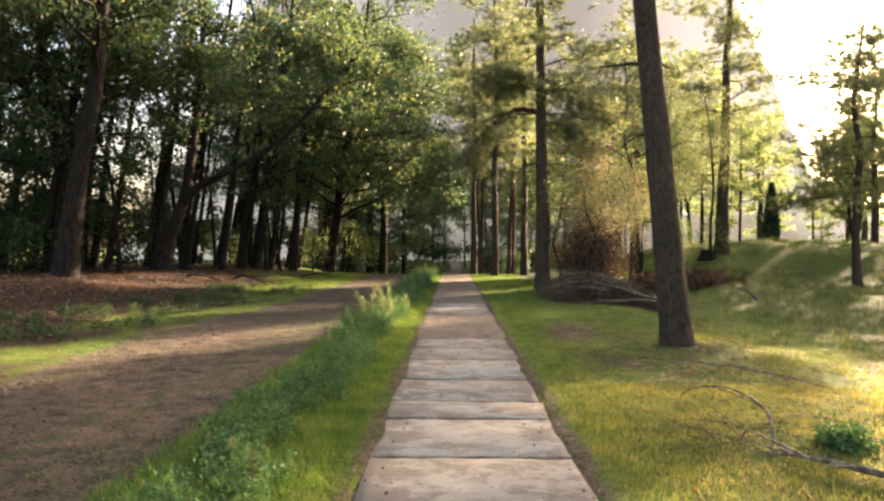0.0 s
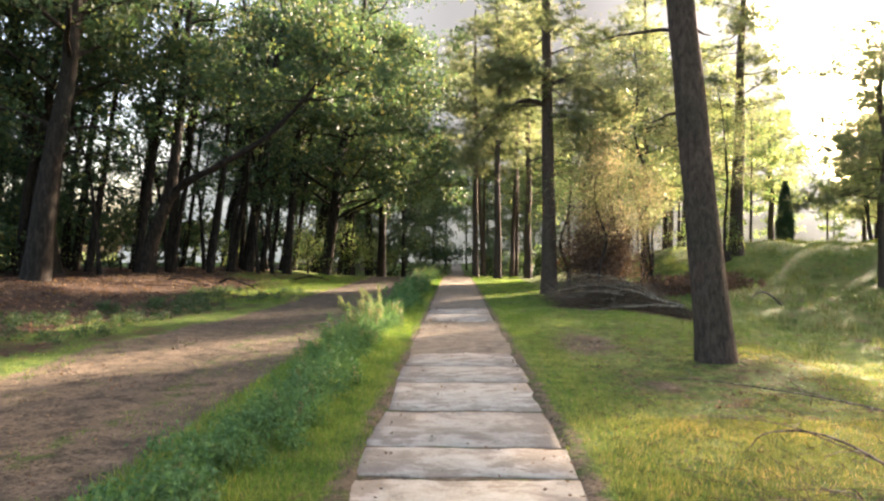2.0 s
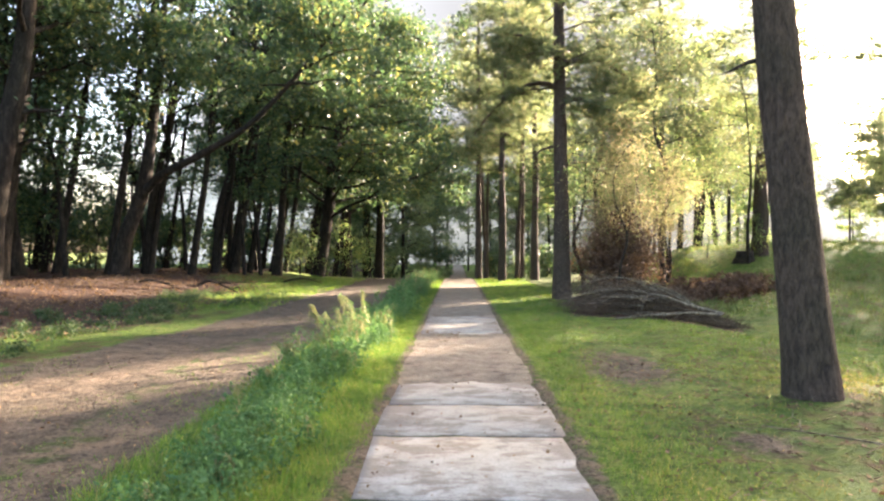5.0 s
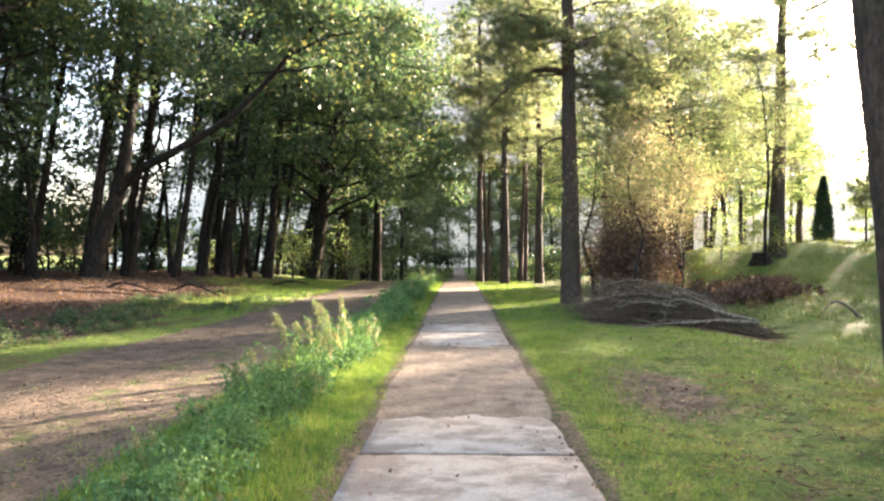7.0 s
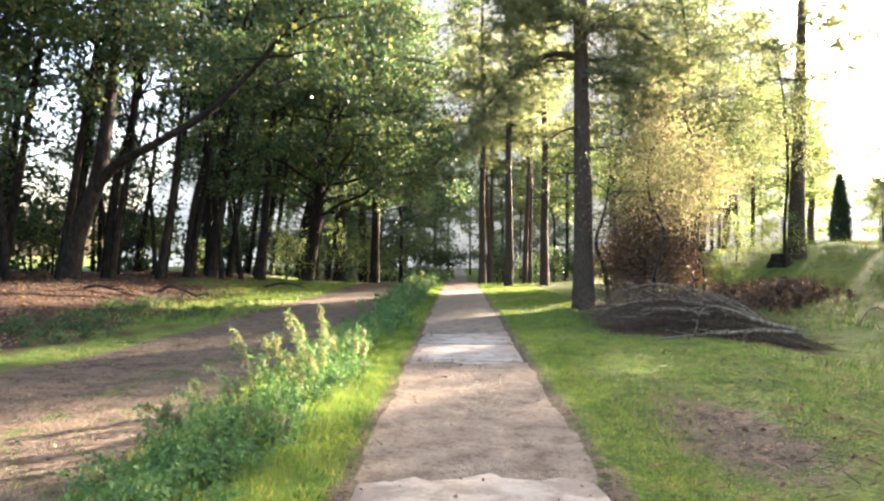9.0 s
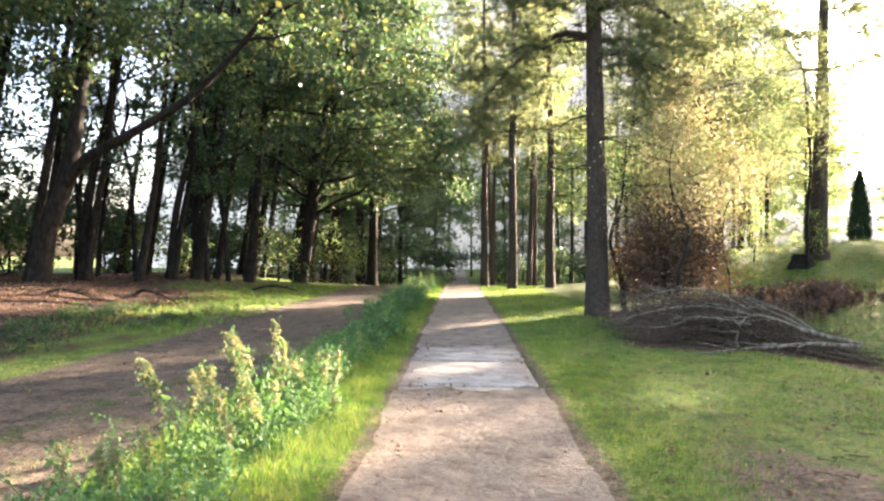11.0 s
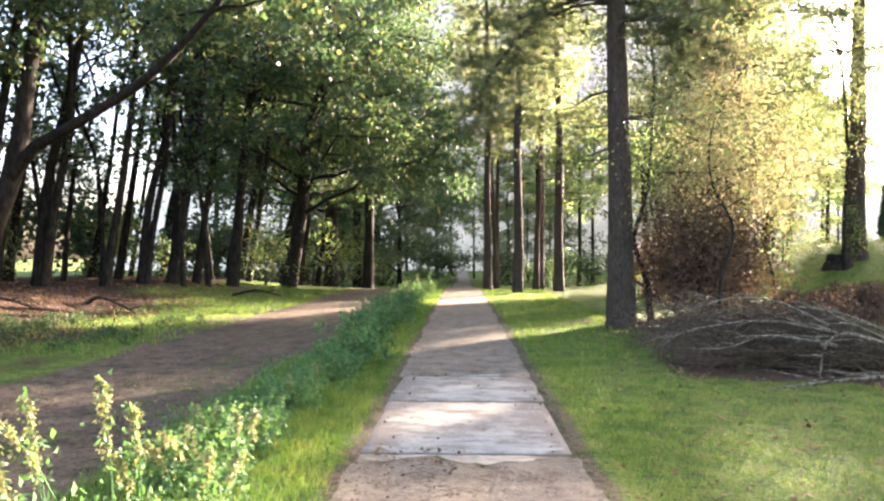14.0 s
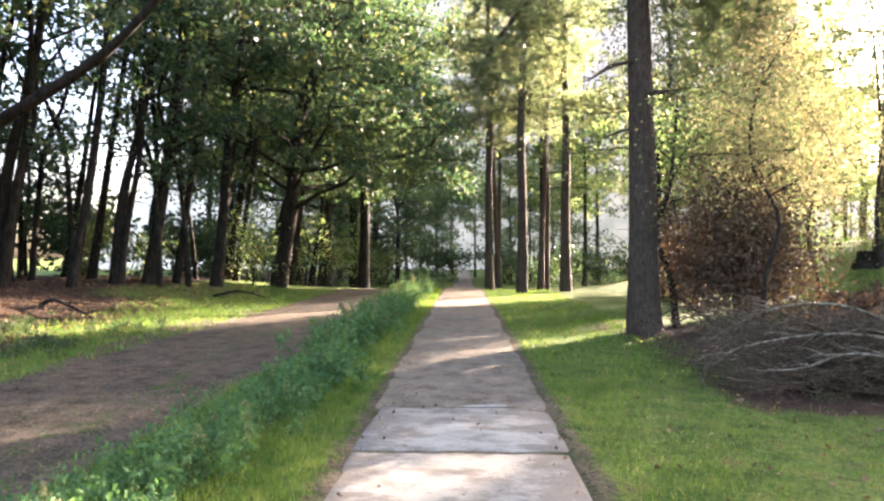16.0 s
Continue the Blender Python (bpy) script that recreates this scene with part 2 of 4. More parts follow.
def tube(points, radii, sides=10, rough=0.06, seed=0):
    """A tapered, slightly knobbly stem along points. Returns verts and quads."""
    points, radii = np.asarray(points, float), np.asarray(radii, float)
    r = np.random.default_rng(seed)
    n = len(points)
    way = np.gradient(points, axis=0)
    way /= np.linalg.norm(way, axis=1)[:, None] + 1e-9
    side = np.cross(way, np.where(np.abs(way[:, 2:3]) > 0.9, [[1.0, 0, 0]], [[0, 0, 1.0]]))
    side /= np.linalg.norm(side, axis=1)[:, None] + 1e-9
    up = np.cross(way, side)
    a = np.linspace(0, 2 * np.pi, sides, endpoint=False)
    lobes = 1 + rough * (np.cos(3 * a + seed)[None, :] * 0.7 + r.normal(0, 0.6, (n, sides)))
    v = points[:, None] + (radii[:, None] * lobes)[..., None] * (np.cos(a)[None, :, None] * side[:, None] + np.sin(a)[None, :, None] * up[:, None])
    i, j = np.meshgrid(np.arange(n - 1), np.arange(sides), indexing="ij")
    f = np.stack([i * sides + j, i * sides + (j + 1) % sides, (i + 1) * sides + (j + 1) % sides, (i + 1) * sides + j], -1).reshape(-1, 4)
    return v.reshape(-1, 3), f


def joined(pieces):
    vs, fs, at = [], [], 0
    for v, f in pieces:
        vs.append(v)
        fs.append(f + at)
        at += len(v)
    return np.concatenate(vs), np.concatenate(fs)


def spline(knots, n):
    """n points on a smooth line through the knots."""
    k = np.asarray(knots, float)
    k = np.vstack([2 * k[0] - k[1], k, 2 * k[-1] - k[-2]])
    t = np.linspace(0, len(k) - 3 - 1e-6, n)
    i = t.astype(int)
    u = (t - i)[:, None]
    a, b, c, d = k[i], k[i + 1], k[i + 2], k[i + 3]
    return 0.5 * (2 * b + (c - a) * u + (2 * a - 5 * b + 4 * c - d) * u ** 2 + (3 * b - a - 3 * c + d) * u ** 3)


def leaves(centres, spread, each, size, r, flat=0.0, droop=0.0, slim=1.0):
    """Pointed four-cornered leaves in clumps round the centres."""
    c = np.repeat(np.asarray(centres, float), each, axis=0)
    s = np.repeat(np.broadcast_to(np.asarray(spread, float), (len(centres),)), each)
    n = len(c)
    off = r.normal(0, 0.5, (n, 3))
    off[:, 2] *= 0.7
    p = c + off * s[:, None]
    along = r.normal(0, 1, (n, 3))
    along[:, 2] -= droop
    along /= np.linalg.norm(along, axis=1)[:, None]
    across = np.cross(along, r.normal(0, 1, (n, 3)) + [0, 0, flat])
    across /= np.linalg.norm(across, axis=1)[:, None] + 1e-9
    fold = np.cross(along, across)
    ln = size * r.uniform(0.6, 1.4, (n, 1))
    wd = ln * slim * r.uniform(0.28, 0.42, (n, 1))
    v = np.stack([p, p + along * ln * 0.5 + across * wd + fold * wd * 0.3, p + along * ln, p + along * ln * 0.5 - across * wd + fold * wd * 0.3], 1)
    return v.reshape(-1, 3), np.arange(4 * n).reshape(-1, 4)


def needles(centres, each, length, r, lift=0.3, wide=0.1):
    """Tufts of thin needle bundles, three corners each."""
    c = np.repeat(np.asarray(centres, float), each, axis=0)
    n = len(c)
    way = r.normal(0, 1, (n, 3))
    way[:, 2] = way[:, 2] * 0.6 + lift
    way /= np.linalg.norm(way, axis=1)[:, None]
    side = np.cross(way, r.normal(0, 1, (n, 3)))
    side /= np.linalg.norm(side, axis=1)[:, None] + 1e-9
    ln = length * r.uniform(0.6, 1.3, (n, 1))
    w = ln * wide
    v = np.stack([c - side * w, c + side * w, c + way * ln], 1)
    return v.reshape(-1, 3), np.arange(3 * n).reshape(-1, 3)


# ---- the lie of the land ----
def soft(a, b, v):
    u = np.clip((v - a) / (b - a), 0, 1)
    return u * u * (3 - 2 * u)


def ripple(x, y, k=1.0):
    return (np.sin(0.9 * k * x + 1.3) * np.sin(0.7 * k * y + 0.4) + 0.5 * np.sin(2.1 * k * x - 0.8 * k * y + 2.0) + 0.35 * np.sin(3.7 * k * x + 2.9 * k * y)) / 1.85


def land(x, y):
    """Height of the ground."""
    x, y = np.asarray(x, float), np.asarray(y, float)
    z = -1.0 * soft(47, 75, y)
    z = z + 0.65 * soft(-7.5, -14.5, x) * (1 - 0.6 * soft(44, 70, y)) + 0.12 * ripple(x, y, 0.8) * soft(-6.5, -10, x)
    d2 = ((x - 23) / 12.5) ** 2 + ((y - 50) / 12.5) ** 2
    z = z + 2.4 * np.exp(-np.minimum(d2, 6.0) ** 2) * (1 + 0.06 * ripple(x, y, 0.9))
    z = z - 0.5 * soft(4.2, 9.0, x) * (1 - soft(20, 34, y))
    z = z + 0.05 * ripple(x, y, 1.1) * soft(1.2, 3.5, x) + 0.13 * ripple(x, y, 0.95) * soft(6.5, 10, x) * soft(70, 50, y)
    z = z - 0.05 * soft(-2.4, -3.1, x) * soft(-7.0, -5.9, x) + 0.025 * ripple(x, y, 2.3) * soft(-2.4, -3.1, x) * soft(-7.0, -5.9, x)
    z = z + 0.05 * soft(-0.95, -1.5, x) * soft(-2.8, -2.2, x)
    return z


def sanded(y):
    """Where drifted sand lies over the concrete path: 0 to 1."""
    y = np.asarray(y, float)
    return np.maximum.reduce([soft(12.5, 13.2, y) * soft(18.6, 18.2, y), soft(22.1, 22.5, y)])


def spaced(stops):
    """A growing row of grid lines from (from, to, step) stretches."""
    return np.unique(np.round(np.concatenate([np.arange(a, b, s) for a, b, s in stops]), 4))


gx = spaced([(-900, -120, 90), (-120, -30, 10), (-30, -10, 0.8), (-10, -3, 0.25), (-3, -1.1, 0.15), (-1.1, -0.76, 0.035), (-0.76, 0.76, 0.15), (0.76, 1.1, 0.035), (1.1, 3.2, 0.15), (3.2, 12, 0.3), (12, 45, 0.9), (45, 120, 8), (120, 901, 90)])
gy = spaced([(-300, -40, 60), (-40, -4, 4), (-4, 34, 0.2), (34, 62, 0.6), (62, 140, 4), (140, 300, 20), (300, 1501, 150)])
GX, GY = np.meshgrid(gx, gy)
rim = np.abs(GX) + 0.05 * ripple(np.sign(GX) * 3 + 0 * GX, GY * 2.6, 1.0) + 0.025 * ripple(np.sign(GX) * 5, GY * 7.3, 1.0)
on_path = soft(0.91, 0.85, rim)
cover = sanded(GY + 0.25 * ripple(GX, GY, 3.1))
GZ = land(GX, GY) + 0.016 * soft(0.84, 0.92, rim) * soft(1.2, 1.0, rim) - 0.009 * on_path * (1 - cover) + on_path * cover * (0.012 + 0.008 * ripple(GX, GY, 4.0))
ni, nj = GX.shape
I, J = np.meshgrid(np.arange(ni - 1), np.arange(nj - 1), indexing="ij")
ground_me = mesh_of("ground", np.stack([GX, GY, GZ], -1).reshape(-1, 3),
                    np.stack([I * nj + J, I * nj + J + 1, (I + 1) * nj + J + 1, (I + 1) * nj + J], -1).reshape(-1, 4), GROUND, True)
track = soft(-2.45, -2.95, GX) * soft(-6.6, -5.9, GX + 0.5 * ripple(GX, GY, 0.5)) * (1 - 0.45 * np.exp(-((GX + 3.9 + 0.3 * np.sin(GY * 0.5)) / 0.35) ** 2))
track = np.maximum(track, 0.85 * np.exp(-((GX - 2.3) / 0.8) ** 2 - ((GY - 14.4) / 2.0) ** 2))
track = np.maximum(track, 0.6 * np.exp(-((GX - 2.6) / 0.7) ** 2 - ((GY - 10.4) / 0.8) ** 2))
track = np.maximum(track, 0.62 * soft(1.16, 0.95, np.abs(GX) + 0.06 * ripple(GX, GY * 1.7, 1.9)))
litter = np.maximum(soft(-7.3, -9.2, GX + 0.8 * ripple(GX, GY, 0.45)) * soft(-38, -32, GX) * (1 - 0.75 * soft(32, 40, GY) * soft(-13.5, -11.5, GX)), 0.85 * soft(2.5, 3.6, GX + 0.4 * ripple(GX, GY, 1.1)) * soft(21.2, 22.6, GY) * soft(33, 30, GY) * soft(8.6, 7.0, GX + 0.5 * ripple(GX, GY, 0.9)))
litter = np.maximum(litter, 0.5 * np.exp(-((GX - 4.4) / 1.6) ** 2 - ((GY - 11.2) / 1.5) ** 2))
litter = np.maximum(litter, (0.34 + 0.26 * ripple(GX, GY, 1.5)) * soft(1.5, 2.3, GX) * soft(7, 6, GX) * soft(19, 15, GY))
litter = np.maximum(litter, (0.36 + 0.3 * ripple(GX, GY, 0.9)) * soft(3.0, 4.5, GX) * soft(24, 19, GY))
litter = np.maximum(litter, 0.42 * soft(6, 12, GX) * soft(44, 38, GY))
# extra litter browns this grass strip, standing in for shade under the canopy
litter = np.maximum(litter, (0.42 + 0.34 * ripple(GX, GY, 1.2)) * soft(-5.7, -6.8, GX) * soft(34, 28, GY))
mask = np.stack([track, litter, on_path * cover, np.ones_like(track)], -1).astype(np.float32)
ca = ground_me.color_attributes.new("mask", "FLOAT_COLOR", "POINT")
ca.data.foreach_set("color", mask.ravel())
ground = tagged(new("ground", ground_me), "grassy heath ground with dirt track and leaf litter", "ground", kind="structure")


# ---- trees ----
def stem_knots(r, height, lean=(0.0, 0.0), wander=0.25, n=6):
    z = np.linspace(0, height, n)
    u = z / height
    k = np.stack([lean[0] * u + r.normal(0, wander, n) * u, lean[1] * u + r.normal(0, wander, n) * u, z], 1)
    k[0] = (0, 0, -0.25)
    return k


def limb_line(r, start, heading, length, rise, sag=0.0, n=7):
    """A crooked limb from start: heading in radians, rise is its climb in metres."""
    u = np.linspace(0, 1, n)
    p = np.stack([np.cos(heading) * length * u, np.sin(heading) * length * u, rise * u - sag * u * u], 1)
    p[1:] += r.normal(0, 0.045 * length, (n - 1, 3)) * u[1:, None]
    return p + start


def flare(n, base, top, swell=0.35):
    u = np.linspace(0, 1, n)
    return top + (base - top) * (1 - u) ** 0.8 + base * swell * np.exp(-u * n * 0.6)


def broadleaf(name, seed, height, radius, crown_from, reach, limbs, clumps, each, leaf, leaf_mat, label, category="tree", lean=(0.0, 0.0), group="", bark=None, low=0, wander=0.25, forks=0, side=3, tall=0.97, spread=1.8):
    """A deciduous tree with a tapered trunk, crooked limbs and a crown of separate leaves."""
    r = np.random.default_rng(seed)
    bark = bark or BARK_OAK
    tree = thing(name, (0, 0, 0), label, category, group)
    line = spline(stem_knots(r, height, lean, wander), 22)
    part("trunk", mesh_of("trunk", *tube(line, flare(22, radius, radius * 0.22), 10, 0.07, seed), bark, True), tree)
    lines = [line]
    for f in range(forks):
        a = r.uniform(0, 6.28)
        fl = stem_knots(r, height * r.uniform(0.7, 0.9), (np.cos(a) * spread, np.sin(a) * spread), wander)
        stem = spline(fl + [np.cos(a) * radius, np.sin(a) * radius, 0], 22)
        lines.append(stem)
        part("stem", mesh_of("stem", *tube(stem, flare(22, radius * 0.75, radius * 0.15), 8, 0.07, seed + f + 1), bark, True), tree)
    centres, spreads = [], []
    for i in range(limbs):
        u = crown_from / height + (tall - crown_from / height) * (i + r.uniform(0, 0.9)) / limbs
        if i < low:
            u = crown_from / height * r.uniform(0.55, 1.0)
        s = lines[i % len(lines)][min(21, int(u * 21))]
        a = i * 2.4 + r.uniform(-0.5, 0.5)
        ln = reach * r.uniform(0.6, 1.1) * (1.0 - 0.45 * max(0, u - 0.6) / 0.4) * (0.5 if i < low else 1)
        pts = limb_line(r, s, a, ln, ln * r.uniform(0.1, 0.7), ln * r.uniform(0.0, 0.4))
        rad = radius * 0.36 * (1 - 0.5 * u)
        limb = part("limb", mesh_of("limb", *tube(pts, np.linspace(rad, 0.012, 7), 6, 0.05, i), bark, True), tree)
        for q in range(side):
            k = 2 + q + (q > 1)
            twig = limb_line(r, pts[k], a + r.choice([-1, 1]) * r.uniform(0.5, 1.1), ln * r.uniform(0.3, 0.5), ln * r.uniform(-0.1, 0.25), 0.1, 5)
            part("branch", mesh_of("branch", *tube(twig, np.linspace(rad * 0.4, 0.008, 5), 5, 0.05, q), bark, True), limb)
            pts = np.vstack([pts, twig[2:]])
        share = max(2, clumps // limbs // (3 if i < low else 1))
        pick = pts[r.integers(2, len(pts), share)]
        centres.append(pick + r.normal(0, 0.35, (share, 3)))
        spreads.append(r.uniform(0.45, 1.0, share))
    part("crown", mesh_of("crown", *leaves(np.concatenate(centres), np.concatenate(spreads), each, leaf, r, 0.8, 0.25), leaf_mat), tree)
    return tree


def pine(name, seed, height, radius, crown_from, reach, boughs, label, lean=(0.0, 0.0), bend=0.15, group="", stubs=8, tufts=48, each=19, arch=(), needle=0.34, swell=0.3):
    """A Scots pine: a tall bare trunk with snapped stubs and flat needle plates on its boughs. arch: hanging boughs as knots."""
    r = np.random.default_rng(seed)
    tree = thing(name, (0, 0, 0), label, "pine tree", group)
    k = stem_knots(r, height, lean, bend, 7)
    line = spline(k, 30)
    part("trunk", mesh_of("trunk", *tube(line, flare(30, radius, radius * 0.25, swell), 16, 0.05, seed), BARK_PINE, True), tree)
    for i in range(stubs):
        u = r.uniform(0.2, min(0.9, crown_from / height + 0.1))
        s, a = line[int(u * 29)], r.uniform(0, 6.28)
        ln = r.uniform(0.35, 1.5)
        pts = limb_line(r, s, a, ln + radius, ln * r.uniform(-0.25, 0.4), ln * 0.2, 5)
        part("dead_stub", mesh_of("dead_stub", *tube(pts, np.linspace(0.04, 0.008, 5), 6, 0.1, i), BARK_PINE, True), tree, "snapped bare side branch")
    tips = []
    for i in range(boughs):
        u = crown_from / height + (0.98 - crown_from / height) * (i + r.uniform(0, 0.8)) / boughs
        s, a = line[min(29, int(u * 29))], i * 2.4 + r.uniform(-0.6, 0.6)
        ln = reach * r.uniform(0.55, 1.1) * (1.05 - 0.6 * u * u)
        pts = limb_line(r, s, a, ln, ln * r.uniform(-0.1, 0.35), ln * r.uniform(0, 0.35), 8)
        part("bough", mesh_of("bough", *tube(pts, np.linspace(radius * 0.25 * (1.1 - u), 0.012, 8), 6, 0.06, i), BARK_PINE, True), tree)
        at = pts[r.integers(3, 8, tufts)] + r.normal(0, 1, (tufts, 3)) * [0.55, 0.55, 0.24]
        tips.append(at)
    for i, knots in enumerate(arch):
        pts = spline(knots, 16)
        part("bough", mesh_of("bough", *tube(pts, np.linspace(0.115, 0.02, 16), 7, 0.06, 50 + i), BARK_PINE, True), tree, "long drooping bough")
        at = pts[r.integers(4, 16, tufts * 3)] + r.normal(0, 1, (tufts * 3, 3)) * [0.34, 0.5, 0.12] - np.array([0, 0, 1]) * r.exponential(0.3, (tufts * 3, 1))
        tips.append(at)
    part("crown", mesh_of("crown", *needles(np.concatenate(tips), each, needle, r, 0.3, 0.06), NEEDLES), tree)
    return tree


def place(tree, x, y, turn=0.0, scale=1.0, sink=0.0):
    tree.matrix_world = pose(x, y, float(land(x, y)) - sink, 0, 0, turn) @ Matrix.Diagonal((scale, scale, scale, 1))
    return tree


def again(tree, x, y, turn, scale=1.0, sink=0.0):
    c = copy_thing(tree, pose(x, y, float(land(x, y)) - sink, 0, 0, turn))
    c.scale = (scale, scale, scale)
    return c


# the wood beside the dirt track
WOOD = "trees of the dark wood"
w_a = broadleaf("oak_tree", 11, 18.5, 0.23, 8.0, 4.6, 16, 96, 46, 0.195, LEAF_OAK, "dark slender oak with leafy crown beside dirt track", lean=(2.5, 0.2), group=WOOD, low=1, wander=0.3, side=1)
w_b = broadleaf("oak_tree", 12, 17.0, 0.16, 8.4, 3.6, 14, 48, 44, 0.195, LEAF_OAK, "thin dark oak with a high crown in the wood", lean=(2.1, -0.4), group=WOOD, low=1, wander=0.45, side=1)
w_c = broadleaf("oak_tree", 13, 18.0, 0.19, 7.8, 4.2, 15, 88, 46, 0.195, LEAF_OAK, "forked dark oak with several stems in the wood", lean=(2.6, 0.3), group=WOOD, low=1, forks=2, wander=0.35, side=1)
w_d = broadleaf("oak_tree", 14, 13.0, 0.11, 6.0, 2.5, 11, 26, 46, 0.15, LEAF_OAK, "young crooked oak with low leafy twigs", lean=(-0.6, 0.5), group=WOOD, low=5, wander=0.5, side=1)
w_e = broadleaf("oak_tree", 15, 17.5, 0.36, 6.0, 5.6, 18, 280, 46, 0.17, LEAF_OAK, "stout leaning oak with broad leafy crown", lean=(2.4, 0.2), group=WOOD, low=2, side=3)
place(w_a, -12.4, 42.0, 10)
place(w_b, -13.9, 45.8, 120)
place(w_c, -14.9, 36.8, 0)
place(w_d, -16.7, 41.4, 200)
place(w_e, -17.2, 29.4, 0)
stand = [(w_c, -12.9, 40.4, 20), (w_a, -10.9, 45.4, 350), (w_a, -12.7, 52.0, 60), (w_b, -12.0, 48.2, 240), (w_b, -15.6, 34.6, 80),
         (w_b, -13.3, 38.2, 300), (w_d, -14.2, 40.0, 30), (w_b, -18.2, 35.0, 150), (w_c, -19.0, 31.0, 10), (w_a, -20.5, 38.0, 330), (w_b, -17.5, 45.0, 200),
         (w_a, -15.5, 49.0, 20), (w_d, -11.2, 43.2, 100), (w_b, -14.5, 55.0, 310), (w_c, -17.5, 53.0, 45), (w_b, -23.5, 42.0, 10),
         (w_c, -11.8, 58.0, 15), (w_b, -10.4, 62.0, 60), (w_a, -13.8, 69.0, 30), (w_b, -17.0, 63.0, 250), (w_d, -24.0, 34.0, 300), (w_b, -22.0, 28.0, 30),
         (w_b, -21.5, 57.0, 140), (w_a, -19.5, 70.0, 70), (w_d, -19.2, 26.5, 40), (w_b, -11.6, 50.0, 170), (w_e, -21.5, 24.5, 60),
         (w_b, -9.9, 54.5, 20), (w_d, -15.8, 38.9, 260), (w_b, -17.0, 37.6, 20), (w_d, -13.1, 48.8, 320), (w_b, -18.8, 41.0, 40), (w_b, -12.2, 44.2, 60), (w_d, -11.5, 41.2, 10),
         (w_b, -13.0, 43.4, 30), (w_b, -15.0, 42.6, 80), (w_d, -16.2, 32.4, 120), (w_b, -20.2, 33.2, 70),
         (w_a, -24.5, 29.0, 20), (w_c, -27.0, 33.0, 50), (w_a, -26.0, 38.5, 90), (w_b, -29.5, 30.0, 10), (w_a, -31.0, 37.0, 200), (w_c, -29.0, 43.0, 140), (w_b, -23.0, 26.0, 60), (w_d, -27.5, 27.0, 10), (w_a, -33.0, 44.0, 0), (w_e, -15.4, 26.2, 200), (w_e, -18.6, 32.8, 1000), (w_e, -20.5, 29.0, 500)]
for i, (t, x, y, a) in enumerate(stand):
    again(t, x, y, a * 0.2, 0.9 + 0.22 * ((i * 37) % 10) / 10)

w_f = broadleaf("oak_tree", 16, 11.0, 0.12, 2.6, 3.2, 14, 120, 40, 0.19, LEAF_OAK, "bushy young oak with low dark foliage", group=WOOD, side=1, wander=0.4)
place(w_f, -21.0, 35.5, 20)
for i, (x, y) in enumerate([(-23.5, 37.5), (-25.5, 41), (-22.2, 40.5), (-28, 40), (-24.8, 33.2), (-19.6, 45.2), (-27, 45.5), (-22.5, 50)]):
    again(w_f, x, y, i * 71, 0.9 + 0.05 * (i % 4))

# the old oak whose long limb reaches over the track
r = np.random.default_rng(31)
big = thing("oak_tree", (-14.6, 33.4, float(land(-14.6, 33.4))), "old leaning oak with a long arching limb", "tree", WOOD)
line = spline([(0, 0, -0.3), (0.35, -0.1, 1.5), (1.1, -0.2, 3.4), (1.5, -0.1, 6.0), (1.7, 0.2, 9.5), (2.0, 0.4, 13.5)], 24)
part("trunk", mesh_of("trunk", *tube(line, flare(24, 0.36, 0.1), 12, 0.08, 3), BARK_OAK, True), big)
limb = spline([(1.0, -0.2, 3.2), (2.0, -0.6, 4.1), (3.6, -1.1, 4.8), (5.3, -1.5, 5.6), (6.6, -1.9, 6.4), (8.4, -2.2, 8.2), (10.2, -2.3, 10.4)], 24)
part("limb", mesh_of("limb", *tube(limb, np.linspace(0.2, 0.06, 24), 10, 0.08, 4), BARK_OAK, True), big, "long arching dark limb")
cs, sp = [], []
for i in range(26):
    on = limb if i % 2 else line
    k = int(r.integers(18 if i % 2 else 13, 23))
    pts = limb_line(r, on[k], r.uniform(0, 6.28), r.uniform(1.6, 3.6), r.uniform(0.2, 2.0), r.uniform(0, 0.8))
    part("branch", mesh_of("branch", *tube(pts, np.linspace(0.06, 0.01, 7), 6, 0.05, i), BARK_OAK, True), big)
    cs.append(pts[r.integers(2, 7, 10)] + r.normal(0, 0.4, (10, 3)))
    sp.append(r.uniform(0.5, 1.0, 10))
part("crown", mesh_of("crown", *leaves(np.concatenate(cs), np.concatenate(sp), 44, 0.19, r, 0.8, 0.3), LEAF_OAK), big)

# wide oaks that overhang the far end of the track
EDGE = "wide oaks overhanging the track"
e_a = broadleaf("oak_tree", 21, 18.0, 0.34, 3.8, 7.6, 32, 800, 46, 0.19, LEAF_OAK, "broad oak with dense green crown hanging over track", lean=(3.0, -1.0), group=EDGE, low=0, tall=0.9)
place(e_a, -9.4, 50.0, 0, 1.12)
again(e_a, -9.4, 62.0, 115, 1.25)
again(e_a, -9.6, 84.0, 60, 1.2)
e_b = broadleaf("oak_tree", 22, 19.0, 0.28, 7.0, 6.4, 19, 320, 44, 0.21, LEAF_OAK, "tall oak with high spreading crown", group=EDGE)
place(e_b, -8.75, 71.0, 40, 1.35)
again(e_b, -11.8, 64.0, 200, 1.2)
again(e_b, -6.2, 58.0, 250, 1.15)
again(e_b, -18.0, 92.0, 10, 1.2)
again(e_b, -24.0, 80.0, 90, 1.1)
